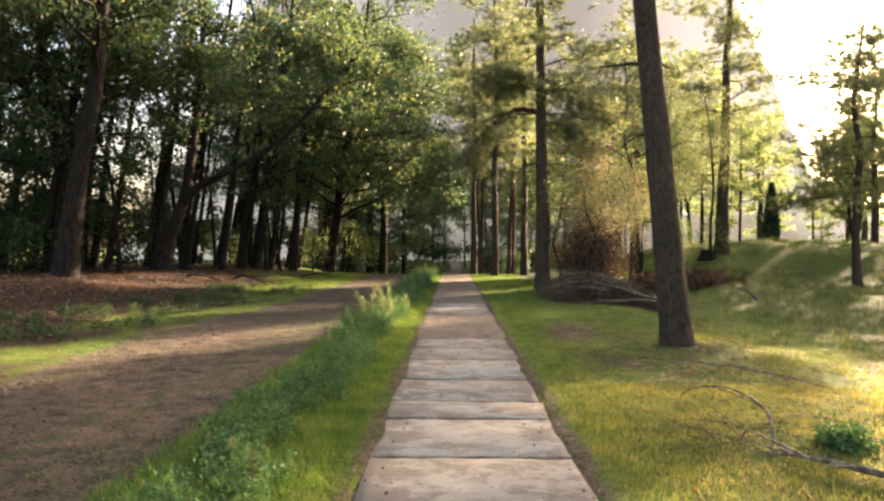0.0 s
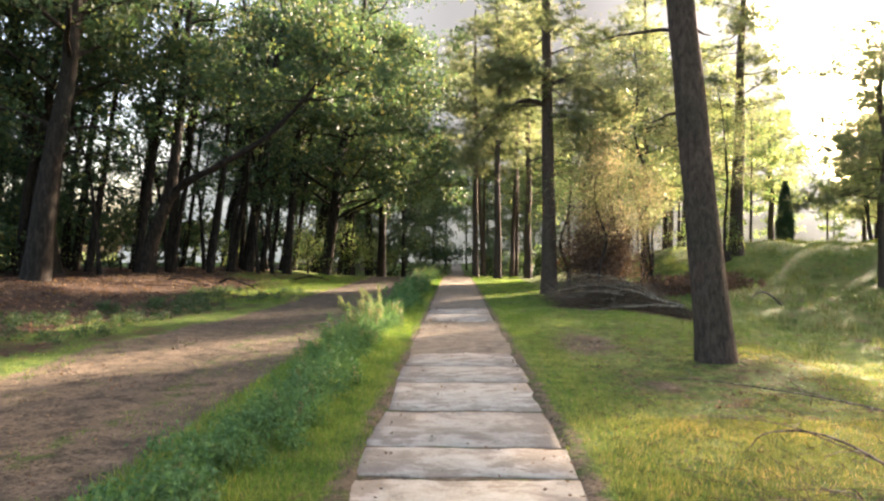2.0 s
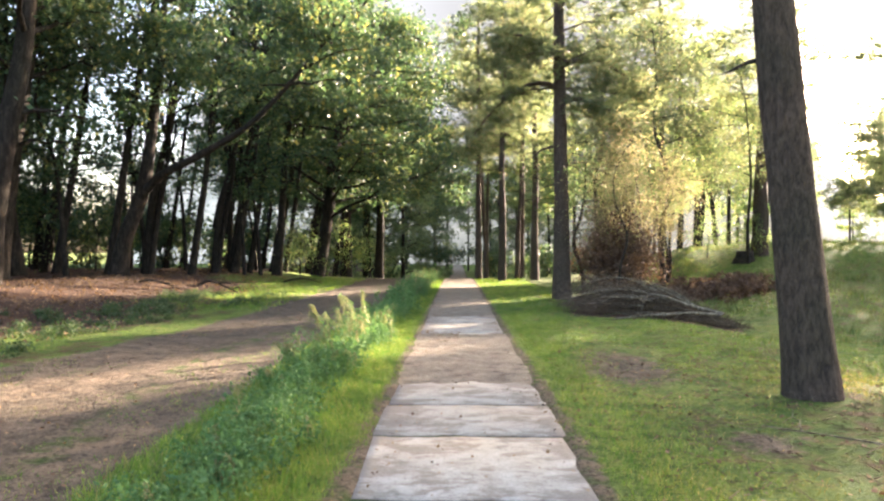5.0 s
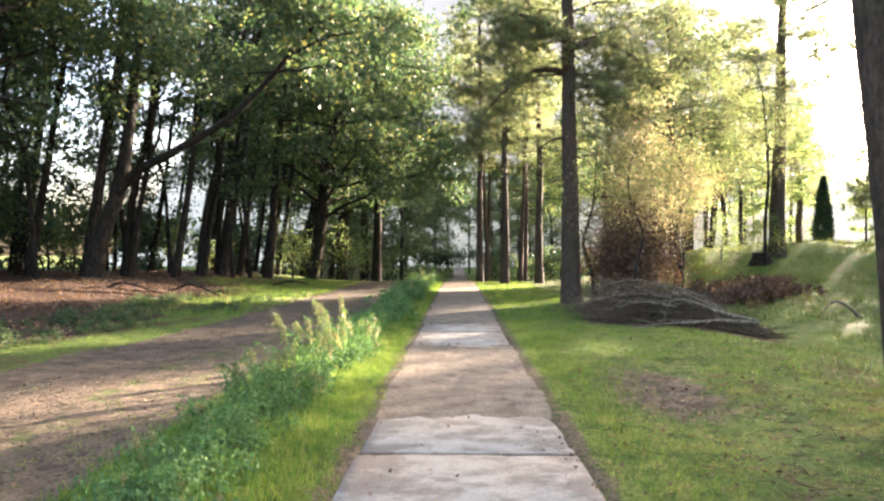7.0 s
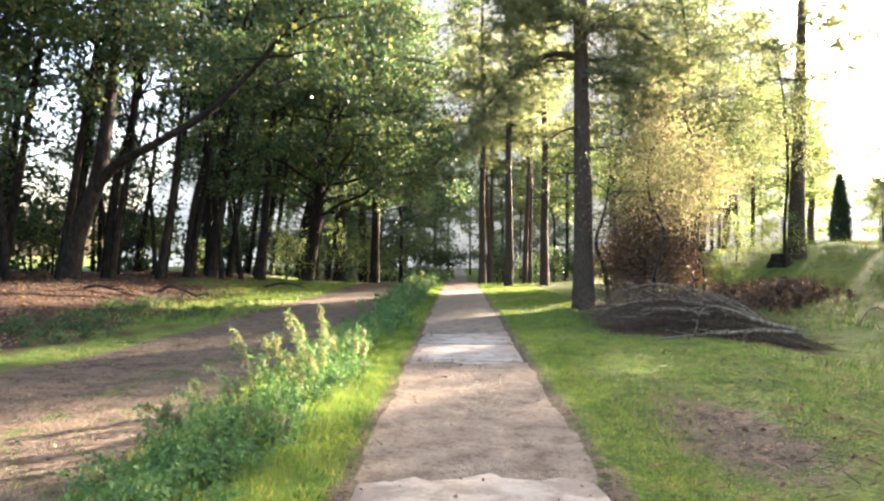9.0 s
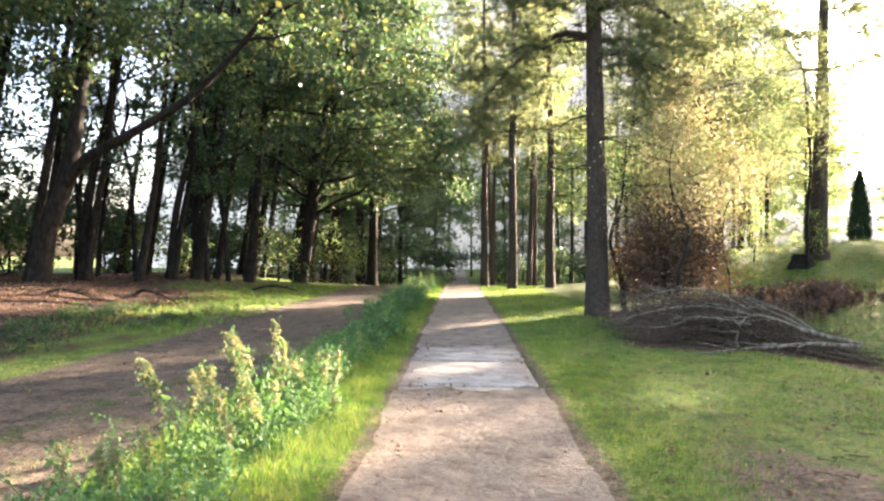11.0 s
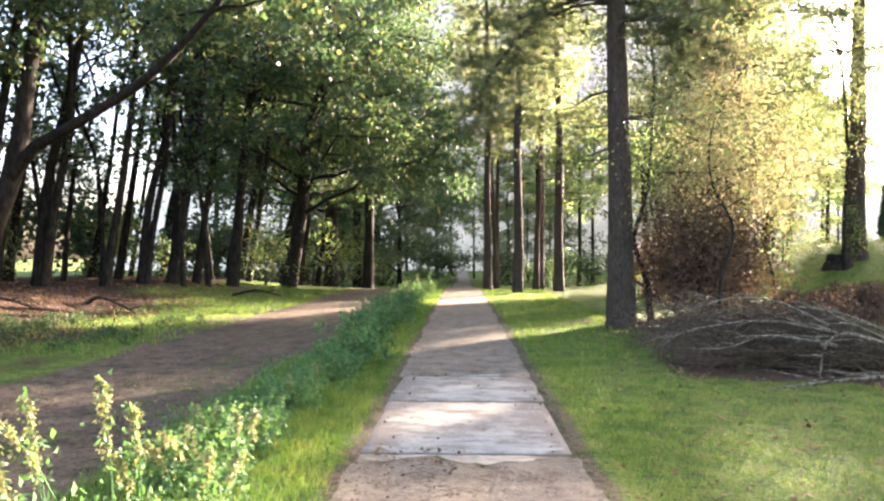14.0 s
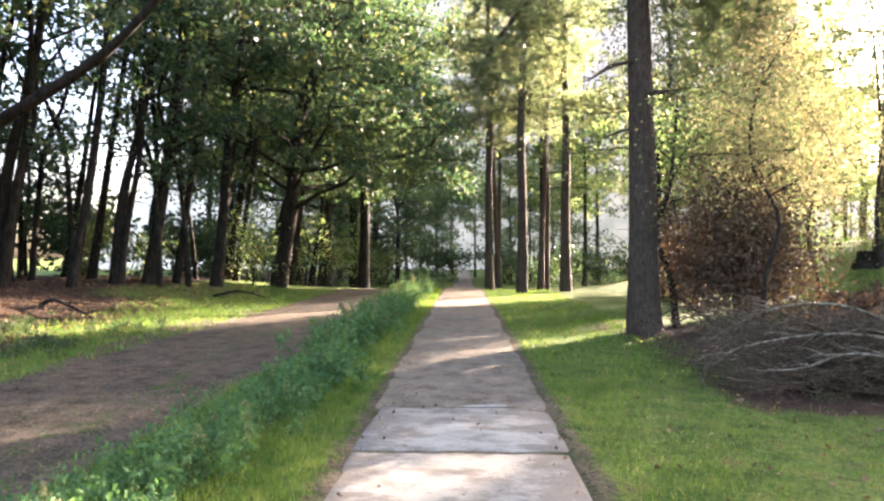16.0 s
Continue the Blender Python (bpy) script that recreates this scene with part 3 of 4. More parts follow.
# leafy trees with foliage down to the ground where the path runs out of sight
e_c = broadleaf("hornbeam_tree", 23, 15.0, 0.2, 1.2, 5.2, 26, 340, 30, 0.22, LEAF_HAZY, "bushy green tree with foliage down to the ground", group="bushy trees at the path's end", low=0, tall=0.95, side=1, wander=0.3)
place(e_c, -5.6, 74.0, 0, 1.05)
for x, y, a, k in [(-2.8, 88.0, 140, 1.0), (-12.5, 78.0, 200, 1.0), (5.4, 96.0, 300, 1.0), (11.5, 92.0, 30, 1.1), (-13.5, 90.0, 10, 1.2)]:
    again(e_c, x, y, a, k)

# lit saplings at the wood's edge
s_a = broadleaf("hazel_sapling", 41, 3.6, 0.05, 0.6, 1.3, 9, 44, 36, 0.13, LEAF_LIGHT, "sunlit yellow-green hazel sapling at the wood's edge", "sapling", group="saplings at the wood's edge")
place(s_a, -10.2, 48.5)
for x, y, a, s in [(-15.5, 44, 40, 0.8), (-9.6, 57, 80, 1.1), (-12.4, 61, 10, 1.2), (-18.5, 39, 60, 0.9), (-7.9, 66, 20, 1.2), (-21, 36, 0, 1.0)]:
    again(s_a, x, y, a, s)

# the pines beside the concrete path
PINES = "tall pines beside the path"
p_near = pine("pine_tree", 51, 19.0, 0.265, 10.0, 3.6, 22, "tall leaning pine with rough grey-brown bark", lean=(-1.9, 0.3), bend=0.06, group=PINES, stubs=9)
place(p_near, 4.05, 12.3)
p_two = pine("pine_tree", 52, 20.0, 0.29, 7.4, 4.4, 26, "tall straight pine with a drooping bough over the path", lean=(-0.25, 0.3), bend=0.08, group=PINES, stubs=14,
             arch=[[(0, 0, 7.6), (-1.0, 0.6, 7.9), (-2.0, 1.6, 7.5), (-2.9, 2.6, 6.7), (-3.4, 3.2, 5.9)], [(0, 0, 8.6), (-0.9, -0.4, 9.1), (-2.0, -0.8, 9.3), (-2.8, -1.0, 8.9)],
                   [(0, 0, 7.2), (0.7, -0.3, 7.1), (1.5, -0.5, 6.7), (2.2, -0.7, 6.1)], [(0, 0, 8.5), (1.2, 0.3, 8.7), (2.3, 0.5, 8.2), (3.1, 0.6, 7.5)]])
place(p_two, 3.69, 29.2)
p_mid = pine("pine_tree", 53, 20.0, 0.225, 8.6, 3.8, 19, "tall slender pine with a high crown", bend=0.12, group=PINES, stubs=8)
place(p_mid, 4.6, 46.3)
for x, y, a, s in [(1.24, 47.8, 100, 0.9), (2.54, 45.2, 200, 0.96), (14.5, 75, 260, 1.0), (12.4, 47.0, 130, 0.9)]:
    again(p_mid, x, y, a, s)
p_thin = pine("pine_tree", 56, 18.0, 0.15, 9.0, 3.2, 16, "thin pine with a pale sunlit trunk", lean=(0.5, 0.2), bend=0.12, group=PINES, stubs=5)
place(p_thin, 3.72, 48.6)
for x, y, a, s in [(4.1, 49.4, 50, 0.9), (1.9, 53.0, 140, 0.95), (2.2, 57.5, 250, 0.9)]:
    again(p_thin, x, y, a, s)
p_hill = pine("pine_tree", 54, 18.0, 0.38, 8.8, 4.6, 26, "stout pine standing on the grassy mound", lean=(0.3, 0), bend=0.15, group="pines on the mound", stubs=6)
place(p_hill, 16.4, 42.4)
# the last four stand out of view, added to shade the lawn
for x, y, a, s in [(30, 68, 220, 0.9), (16, 70, 40, 1.0), (24, 80, 10, 1.0), (46, 78, 77, 1.0), (44.5, 45.5, 15, 1.0), (37.5, 52.5, 100, 0.9), (39.2, 57.5, 260, 0.8), (47.0, 44.0, 40, 1.15)]:
    again(p_hill, x, y, a, s)

p_low = pine("pine_tree", 55, 13.0, 0.2, 3.6, 4.3, 32, "low-branched pine with dark spreading boughs", group="pines on the mound", stubs=3)
place(p_low, 19.4, 33.2)
# the last two are unseen, added to cut off sun beyond the near turf
for x, y, a, k in [(27.3, 45.0, 130, 1.0), (31.2, 55.0, 60, 0.85), (32.5, 54.0, 200, 0.85), (35.9, 48.3, 200, 1.25), (40.0, 44.8, 310, 0.92)]:
    again(p_low, x, y, a, k)

# the small columnar juniper on the mound
jun = thing("juniper_tree", (24.0, 52.5, float(land(24, 52.5))), "small dark columnar juniper standing on grassy mound", "juniper")
part("trunk", mesh_of("trunk", *tube([(0, 0, -0.2), (0, 0.02, 1.0), (0.02, 0, 3.2)], [0.09, 0.07, 0.02], 8), BARK_OAK, True), jun)
z = rng.uniform(0.1, 4.5, 1500)
rad = 0.66 * np.clip(1 - (z / 4.6) ** 2.0, 0, 1) * (0.75 + 0.25 * soft(0.0, 0.9, z)) * np.sqrt(rng.uniform(0.2, 1, 1500))
an = rng.uniform(0, 6.28, 1500)
part("crown", mesh_of("crown", *needles(np.stack([rad * np.cos(an), rad * np.sin(an), z], 1), 14, 0.22, rng, 0.9), JUNIPER), jun)

# thin golden trees and crooked stems behind the brushwood
g_a = broadleaf("birch_tree", 61, 5.6, 0.045, 2.8, 0.9, 16, 110, 84, 0.058, LEAF_GOLD, "slim birch with golden backlit leaves", "birch", lean=(0.25, -0.2), group="golden birches", low=0, wander=0.3)
place(g_a, 5.35, 27.6, 0, 1.0)
again(g_a, 7.6, 30.2, 140, 0.9)
c_a = broadleaf("crooked_oak", 62, 7.4, 0.12, 5.0, 2.2, 11, 120, 56, 0.11, LEAF_LIGHT, "small crooked oak with twisted forked stems", "tree", lean=(-0.9, 0.3), group="crooked oaks", wander=0.45, forks=2, spread=0.9)
place(c_a, 10.8, 40.5)
again(c_a, 8.8, 42.6, 110, 1.1)
again(c_a, 15.2, 48.5, 220, 1.0)
again(c_a, 19.5, 57.0, 30, 1.2)
again(c_a, 29.0, 50.0, 75, 1.0)
b_a = broadleaf("dead_shrub", 63, 3.9, 0.055, 0.9, 1.05, 32, 420, 50, 0.08, LEAF_BROWN, "dense withered shrub with brown leaves on bare stems", "shrub", wander=0.16, low=0, forks=4, tall=0.9, spread=0.6)
place(b_a, 5.92, 29.8, 40, 1.0)
again(b_a, 7.7, 38.2, 130, 0.9)
# dark bent stems beside the withered shrub
h_a = broadleaf("hawthorn_tree", 64, 5.2, 0.08, 2.6, 1.7, 9, 70, 40, 0.075, LEAF_LIGHT, "dark bent hawthorn with thin green leaves", "tree", lean=(-0.5, 0.2), group="hawthorns", wander=0.4, side=1)
place(h_a, 4.75, 30.6)
again(h_a, 7.2, 32.4, 160, 1.1)
# taller autumn oaks whose thin foliage fills the space between the pines
o_a = broadleaf("autumn_oak", 65, 12.5, 0.1, 5.2, 3.4, 20, 300, 40, 0.1, LEAF_AUTUMN, "slender oak with thin yellow-green autumn leaves", "tree", group="autumn oaks", wander=0.4, side=1)
place(o_a, 9.1, 35.5)
for x, y, a, k in [(15.2, 41.0, 80, 0.85), (9.6, 44.0, 200, 1.15), (15.4, 49.8, 300, 1.0), (7.2, 40.5, 140, 1.1)]:
    again(o_a, x, y, a, k)

again(s_a, 15.5, 41.9, 30, 0.6)
again(s_a, 14.2, 44.2, 100, 0.6)

# a low sawn stump beside the pine on the mound
stump = thing("tree_stump", (15.3, 41.6, float(land(15.3, 41.6))), "low weathered dark tree stump on the mound", "stump")
part("stump_body", mesh_of("stump_body", *tube([(0, 0, -0.3), (0, 0, 0.0), (0.01, 0, 0.2), (0.02, 0.01, 0.5), (0.02, 0.01, 0.52)], [0.62, 0.55, 0.46, 0.43, 0.36], 16, 0.09, 9), BARK_OAK, True), stump)
ring = np.stack([0.41 * np.cos(np.linspace(0, 6.28, 17)[:-1]), 0.41 * np.sin(np.linspace(0, 6.28, 17)[:-1]), np.full(16, 0.5)], 1) + [0.02, 0.01, 0]
part("cut_face", mesh_of("cut_face", np.concatenate([ring, [[0.02, 0.01, 0.54]]]), np.stack([np.arange(16), (np.arange(16) + 1) % 16, np.full(16, 16)], 1), BARK_DEAD), stump, "grey weathered cut face")

# tall leafy trees behind the pines, and the woods that close the path's end
FAR = "tall leafy trees behind the pines"
d_a = broadleaf("birch_tree", 71, 16.0, 0.17, 6.5, 4.4, 15, 126, 30, 0.27, LEAF_LIGHT, "tall pale-green leafy tree in morning light", "tree", group=FAR, side=1)
place(d_a, 4.9, 58.5)
for i, (x, y, k) in enumerate([(14.5, 50, 0.95), (9, 67, 1.0), (20, 56, 0.9), (26, 63, 0.9), (20.5, 77, 0.9), (14, 88, 1.2), (22, 92, 1.0),
                               (31, 80, 0.7), (40, 88, 0.8), (-1.5, 108, 1.2), (-8, 112, 1.3), (48, 80, 0.7), (-15, 104, 1.2), (-22, 96, 1.1), (37, 70, 0.6), (30, 58, 0.55), (44, 64, 0.6), (4.2, 96, 0.9), (9.5, 99, 1.0), (7.0, 88, 0.75), (12, 108, 1.1), (1.5, 104, 0.9), (28, 86, 1.3), (35, 92, 1.4), (43, 97, 1.4)]):
    again(d_a, x, y, i * 67, k)

# undergrowth that closes the wood's far side and the path's end
UNDER = "undergrowth bushes"
u_a = broadleaf("holly_bush", 81, 3.2, 0.06, 0.5, 1.7, 10, 90, 15, 0.26, LEAF_OAK, "dark leafy undergrowth bush under the trees", "bush", group=UNDER, low=3, side=0, forks=1)
place(u_a, -18.5, 47.5)
for i, (x, y, k) in enumerate([(-21.5, 44, 1.0), (-24.5, 47, 1.3), (-16.2, 55, 1.1), (-20, 51, 1.2), (-13.6, 62, 1.2), (-17.5, 60, 1.3), (-10.8, 70, 1.4), (-15, 74, 1.4), (-27, 41, 1.2), (-24, 38, 1.0), (-29, 36, 1.2), (-7.5, 78, 1.3),
                               (-26, 31, 1.0), (-22.5, 32, 0.8), (-10, 88, 1.6), (-4, 94, 1.5), (-14, 95, 1.6), (-1.5, 86, 1.1), (-30, 52, 1.6), (-25, 58, 1.5), (-20, 66, 1.5),
                               (4.5, 80, 1.0), (9, 74, 1.0), (-33, 46, 1.5), (-28, 25, 1.2), (-33, 32, 1.5), (-31, 28, 1.6), (-30.5, 33.5, 1.3), (-32.5, 38.5, 1.7), (-36, 42.5, 2.0), (-29, 48, 1.4), (-12.2, 54, 0.7), (-15.2, 47, 0.6), (-19.8, 29.8, 0.7), (6.4, 67, 0.7), (9.4, 63, 0.8), (12.2, 67, 0.9), (7.6, 75, 0.9), (3.6, 86, 0.9), (11.5, 59, 0.6)]):
    again(u_a, x, y, i * 53, k)

# pale mist over the far woods, painted on a plain self-lit backdrop behind everything
def mist_glow_material():
    m, nt, p = shader("glowing painted mist")
    pos = nt.nodes.new("ShaderNodeNewGeometry").outputs["Position"]
    sep = nt.nodes.new("ShaderNodeSeparateXYZ")
    nt.links.new(pos, sep.inputs["Vector"])
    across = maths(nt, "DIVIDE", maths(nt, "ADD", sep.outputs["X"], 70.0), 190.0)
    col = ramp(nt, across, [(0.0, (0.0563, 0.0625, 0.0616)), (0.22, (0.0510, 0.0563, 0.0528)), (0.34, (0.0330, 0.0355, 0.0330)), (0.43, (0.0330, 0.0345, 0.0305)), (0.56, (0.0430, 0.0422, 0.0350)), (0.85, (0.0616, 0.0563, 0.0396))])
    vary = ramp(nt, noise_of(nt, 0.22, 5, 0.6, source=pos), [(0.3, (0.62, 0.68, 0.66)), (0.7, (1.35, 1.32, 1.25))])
    # above the woods the painted mist clears into glowing sky, whitest towards the sun
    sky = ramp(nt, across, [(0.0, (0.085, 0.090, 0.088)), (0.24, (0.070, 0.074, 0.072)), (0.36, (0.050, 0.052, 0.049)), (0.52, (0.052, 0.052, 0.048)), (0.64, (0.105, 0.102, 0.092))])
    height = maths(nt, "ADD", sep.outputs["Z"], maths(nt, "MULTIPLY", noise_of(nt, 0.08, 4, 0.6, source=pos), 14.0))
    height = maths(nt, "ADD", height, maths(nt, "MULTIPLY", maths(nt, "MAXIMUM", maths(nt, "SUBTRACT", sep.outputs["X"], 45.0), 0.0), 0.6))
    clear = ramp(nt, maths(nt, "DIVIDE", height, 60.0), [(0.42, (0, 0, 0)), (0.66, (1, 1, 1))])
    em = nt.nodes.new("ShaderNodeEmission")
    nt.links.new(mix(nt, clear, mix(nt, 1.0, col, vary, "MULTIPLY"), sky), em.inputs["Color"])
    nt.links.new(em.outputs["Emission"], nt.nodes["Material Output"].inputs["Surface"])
    return m


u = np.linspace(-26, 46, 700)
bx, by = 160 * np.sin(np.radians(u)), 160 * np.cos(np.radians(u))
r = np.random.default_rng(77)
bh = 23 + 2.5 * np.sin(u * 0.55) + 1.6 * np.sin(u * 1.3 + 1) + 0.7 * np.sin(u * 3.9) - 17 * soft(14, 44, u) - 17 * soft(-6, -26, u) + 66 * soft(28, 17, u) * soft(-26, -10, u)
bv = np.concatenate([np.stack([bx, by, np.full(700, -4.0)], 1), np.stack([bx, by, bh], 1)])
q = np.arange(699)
tagged(new("backdrop", mesh_of("backdrop", bv, np.stack([q, q + 1, q + 701, q + 700], 1), mist_glow_material())), "glowing backdrop of painted mist over far woodland", "backdrop", kind="structure")


# ---- brushwood, branches and low plants ----
def dead_branch(name, knots, radius, twigs, seed, label, group="fallen branches", bark=None):
    """A bare fallen branch with side twigs; the first knot is its thick end."""
    r = np.random.default_rng(seed)
    bark = bark or BARK_DEAD
    base = np.asarray(knots[0], float)
    ob = thing(name, base, label, "fallen branch", group)
    line = spline(np.asarray(knots, float) - base, 18)
    part("bough", mesh_of("bough", *tube(line, np.linspace(radius, radius * 0.25, 18), 8, 0.08, seed), bark, True), ob)
    for i in range(twigs):
        k = int(r.integers(3, 16))
        way = line[k] - line[k - 2]
        a = math.atan2(way[1], way[0]) + r.choice([-1, 1]) * r.uniform(0.4, 1.0)
        ln = r.uniform(0.25, 0.9)
        part("twig", mesh_of("twig", *tube(limb_line(r, line[k], a, ln, r.uniform(-0.1, 0.5) * ln, 0.1, 6), np.linspace(radius * 0.4, 0.002, 6), 5, 0.1, i), bark, True), ob)
    return ob


r = np.random.default_rng(81)
BRUSH = "brushwood"
dead_branch("fallen_branch", [(6.6, 21.9, 0.1), (5.7, 21.7, 0.17), (5.0, 21.55, 0.13), (4.3, 21.4, 0.1), (3.65, 21.35, 0.02)], 0.042, 11, 82, "thick pale branch lying in front of the brushwood", BRUSH)
dead_branch("fallen_branch", [(6.7, 22.0, 0.12), (5.9, 22.2, 0.32), (5.4, 22.2, 0.5), (5.0, 22.2, 0.6), (4.72, 22.15, 0.45), (4.62, 22.1, 0.06)], 0.046, 8, 83, "bleached bough bent down to the ground", BRUSH)
dead_branch("fallen_branch", [(6.2, 22.3, 0.2), (5.7, 22.5, 0.5), (5.25, 22.6, 0.72), (4.9, 22.7, 0.9), (4.5, 22.8, 1.0)], 0.026, 8, 84, "bleached forked branch standing out of brushwood", BRUSH)
dead_branch("fallen_branch", [(6.1, 22.2, 0.25), (5.75, 22.4, 0.55), (5.45, 22.5, 0.72), (5.2, 22.6, 0.82), (4.8, 22.7, 0.9), (4.5, 22.8, 0.92)], 0.022, 8, 85, "pale crooked branch on top of the brushwood", BRUSH)
dead_branch("fallen_branch", [(5.0, 22.4, 0.42), (4.5, 22.5, 0.5), (4.1, 22.6, 0.52), (3.7, 22.7, 0.36), (3.3, 22.8, 0.3)], 0.024, 10, 86, "thin bleached branch bowed over the brushwood", BRUSH)
dead_branch("fallen_branch", [(5.2, 22.9, 0.55), (4.5, 23.0, 0.68), (3.9, 23.1, 0.66), (3.2, 23.2, 0.5), (2.9, 23.2, 0.3)], 0.02, 10, 87, "thin bleached branch bowed over the brushwood", BRUSH)
dead_branch("fallen_branch", [(5.4, 23.4, 0.6), (4.7, 23.6, 0.95), (4.0, 23.7, 0.96), (3.4, 23.8, 0.72), (2.9, 23.9, 0.35)], 0.02, 10, 88, "thin bleached branch bowed over the brushwood", BRUSH)
dead_branch("fallen_branch", [(2.85, 23.3, 0.02), (2.82, 23.3, 0.2), (2.95, 23.35, 0.34), (3.1, 23.4, 0.4)], 0.012, 4, 89, "small pale twig standing in the grass", BRUSH)
for i in range(72):
    # felled boughs: butts to the clearing, tips trailing towards the pine
    x, y = r.uniform(4.9, 7.4), r.uniform(22.7, 26.4)
    ln, a = r.uniform(1.6, 3.2), r.normal(math.pi - 0.05, 0.3)
    end = np.array([max(x + np.cos(a) * ln, r.uniform(3.1, 3.9)), max(y + np.sin(a) * ln, 22.6), 0.0])
    top = r.uniform(0.1, 0.95) * math.exp(-((x - 5.6) / 3.2) ** 2)
    g0, g1 = float(land(x, y)), float(land(end[0], end[1]))
    at = lambda u: np.array([x + (end[0] - x) * u, y + (end[1] - y) * u, 0.0]) + r.normal(0, 0.07, 3)
    p1, p2 = at(0.35), at(0.7)
    p1[2], p2[2] = g0 + 0.75 * top + 0.1, g0 + top
    end[2] = g1 + r.uniform(0.02, 0.55) * top + 0.02
    dead_branch("fallen_branch", [(x, y, g0 + 0.2 * top), p1, p2, end], r.uniform(0.01, 0.024), 7, 100 + i, "tangled grey-brown dead branch in the brushwood heap", BRUSH, BARK_TWIG if i % 3 else BARK_GREY)
# the fine twigs that fill the brushwood heap
n = 3400
hx, hy = 3.3 + r.beta(1.5, 1.5, n) * 4.6, 22.8 + np.abs(r.normal(0, 1.6, n))
crest = (0.72 + 0.2 * ripple(hx, hy, 2.2)) * soft(3.0, 4.6, hx) * soft(8.0, 6.0, hx) * soft(22.3, 23.8, hy) * soft(27.5, 25.4, hy) + 0.06
at = np.stack([hx, hy, land(hx, hy) + crest * r.uniform(0, 1, n)], 1)
way = np.stack([r.normal(-0.6, 0.6, n), r.normal(0.0, 0.7, n), r.normal(0.06, 0.3, n)], 1)
way *= (r.uniform(0.4, 1.3, n) / np.linalg.norm(way, axis=1))[:, None]
side = np.cross(way, [0.2, 0.1, 1.0])
side *= (r.uniform(0.003, 0.007, n) / np.linalg.norm(side, axis=1))[:, None]
rise = np.array([0, 0, 0.008])
tv = np.stack([at - side, at + side, at + rise * 1.5, at + way + rise], 1).reshape(-1, 3)
base_i = 4 * np.arange(n)[:, None, None]
tagged(new("brushwood_twigs", mesh_of("brushwood_twigs", tv, (base_i + np.array([[0, 1, 3], [1, 2, 3], [2, 0, 3]])).reshape(-1, 3), BARK_TWIG)), "heap of fine dark twigs under dead branches", "twigs", kind="stuff")
# small dry twigs and cones scattered below the first pine
n = 1900
px, py = r.normal(3.7, 1.5, n), r.normal(11.5, 4.2, n)
ok = px > 1.3
px, py = px[ok], py[ok]
n = len(px)
at = np.stack([px, py, land(px, py) + 0.012], 1)
way = np.stack([r.normal(0, 1, n), r.normal(0, 1, n), r.normal(0.1, 0.12, n)], 1)
way *= (r.uniform(0.05, 0.3, n) / np.linalg.norm(way, axis=1))[:, None]
side = np.cross(way, [0.1, 0.1, 1.0])
side *= (r.uniform(0.003, 0.007, n) / np.linalg.norm(side, axis=1))[:, None]
tv = np.stack([at - side, at + side, at + rise, at + way], 1).reshape(-1, 3)
tagged(new("twig_litter", mesh_of("twig_litter", tv, (4 * np.arange(n)[:, None, None] + np.array([[0, 1, 3], [1, 2, 3], [2, 0, 3]])).reshape(-1, 3), BARK_TWIG)), "small dry twigs scattered on moss below pine", "twigs", kind="stuff")
# branches on the mossy grass near the first pine
dead_branch("fallen_branch", [(2.6, 5.3, -0.03), (2.72, 5.55, 0.2), (2.78, 5.95, 0.31), (2.74, 6.7, 0.32), (2.5, 7.1, 0.22), (2.42, 7.3, 0.0)], 0.017, 2, 141, "thin bare branch arching over mossy grass")
dead_branch("fallen_branch", [(3.9, 3.9, 0.03), (3.1, 4.6, 0.08), (2.78, 4.95, 0.09), (2.45, 5.35, 0.03)], 0.04, 6, 142, "thick broken branch lying on sunny moss")
dead_branch("fallen_branch", [(5.0, 8.1, -0.06), (4.3, 9.0, 0.06), (3.5, 10.0, 0.07), (2.8, 10.8, 0.03)], 0.016, 7, 143, "long twiggy branch lying below the pine")
for i in range(7):
    x, y, a = r.uniform(2.2, 2.75), r.uniform(5.3, 6.0), r.uniform(0, 6.28)
    dead_branch("fallen_branch", [(x, y, 0.0), (x + 0.12 * math.cos(a), y + 0.12 * math.sin(a), r.uniform(0.06, 0.16)), (x + 0.34 * math.cos(a), y + 0.34 * math.sin(a), r.uniform(0.0, 0.1))], 0.006, 7, 160 + i, "small dark tangled twig on sunny moss", "fallen branches", BARK_TWIG)
dead_branch("fallen_branch", [(3.4, 7.2, 0.0), (3.0, 7.9, 0.1), (2.5, 8.5, 0.03)], 0.009, 6, 149, "small dry twig lying in the moss")
dead_branch("fallen_branch", [(4.1, 6.0, -0.05), (3.6, 6.4, 0.08), (3.1, 6.6, 0.03)], 0.01, 6, 150, "small dry twig lying in the moss")
dead_branch("fallen_branch", [(12.3, 27.8, -0.3), (11.7, 27.5, 0.12), (11.1, 27.2, 0.24), (10.6, 27.0, -0.25)], 0.055, 3, 144, "bleached curved branch on the rough grass")
dead_branch("fallen_branch", [(-10.9, 32.4, 0.2), (-10.2, 32.0, 0.5), (-9.5, 31.7, 0.35), (-8.9, 31.5, 0.1)], 0.07, 5, 145, "dark crooked log lying on the leaf litter", "fallen branches", BARK_OAK)
dead_branch("fallen_branch", [(-12.4, 30.0, 0.4), (-11.5, 29.7, 0.62), (-10.3, 29.6, 0.3)], 0.06, 6, 146, "dark fallen branch at the foot of the wood", "fallen branches", BARK_OAK)
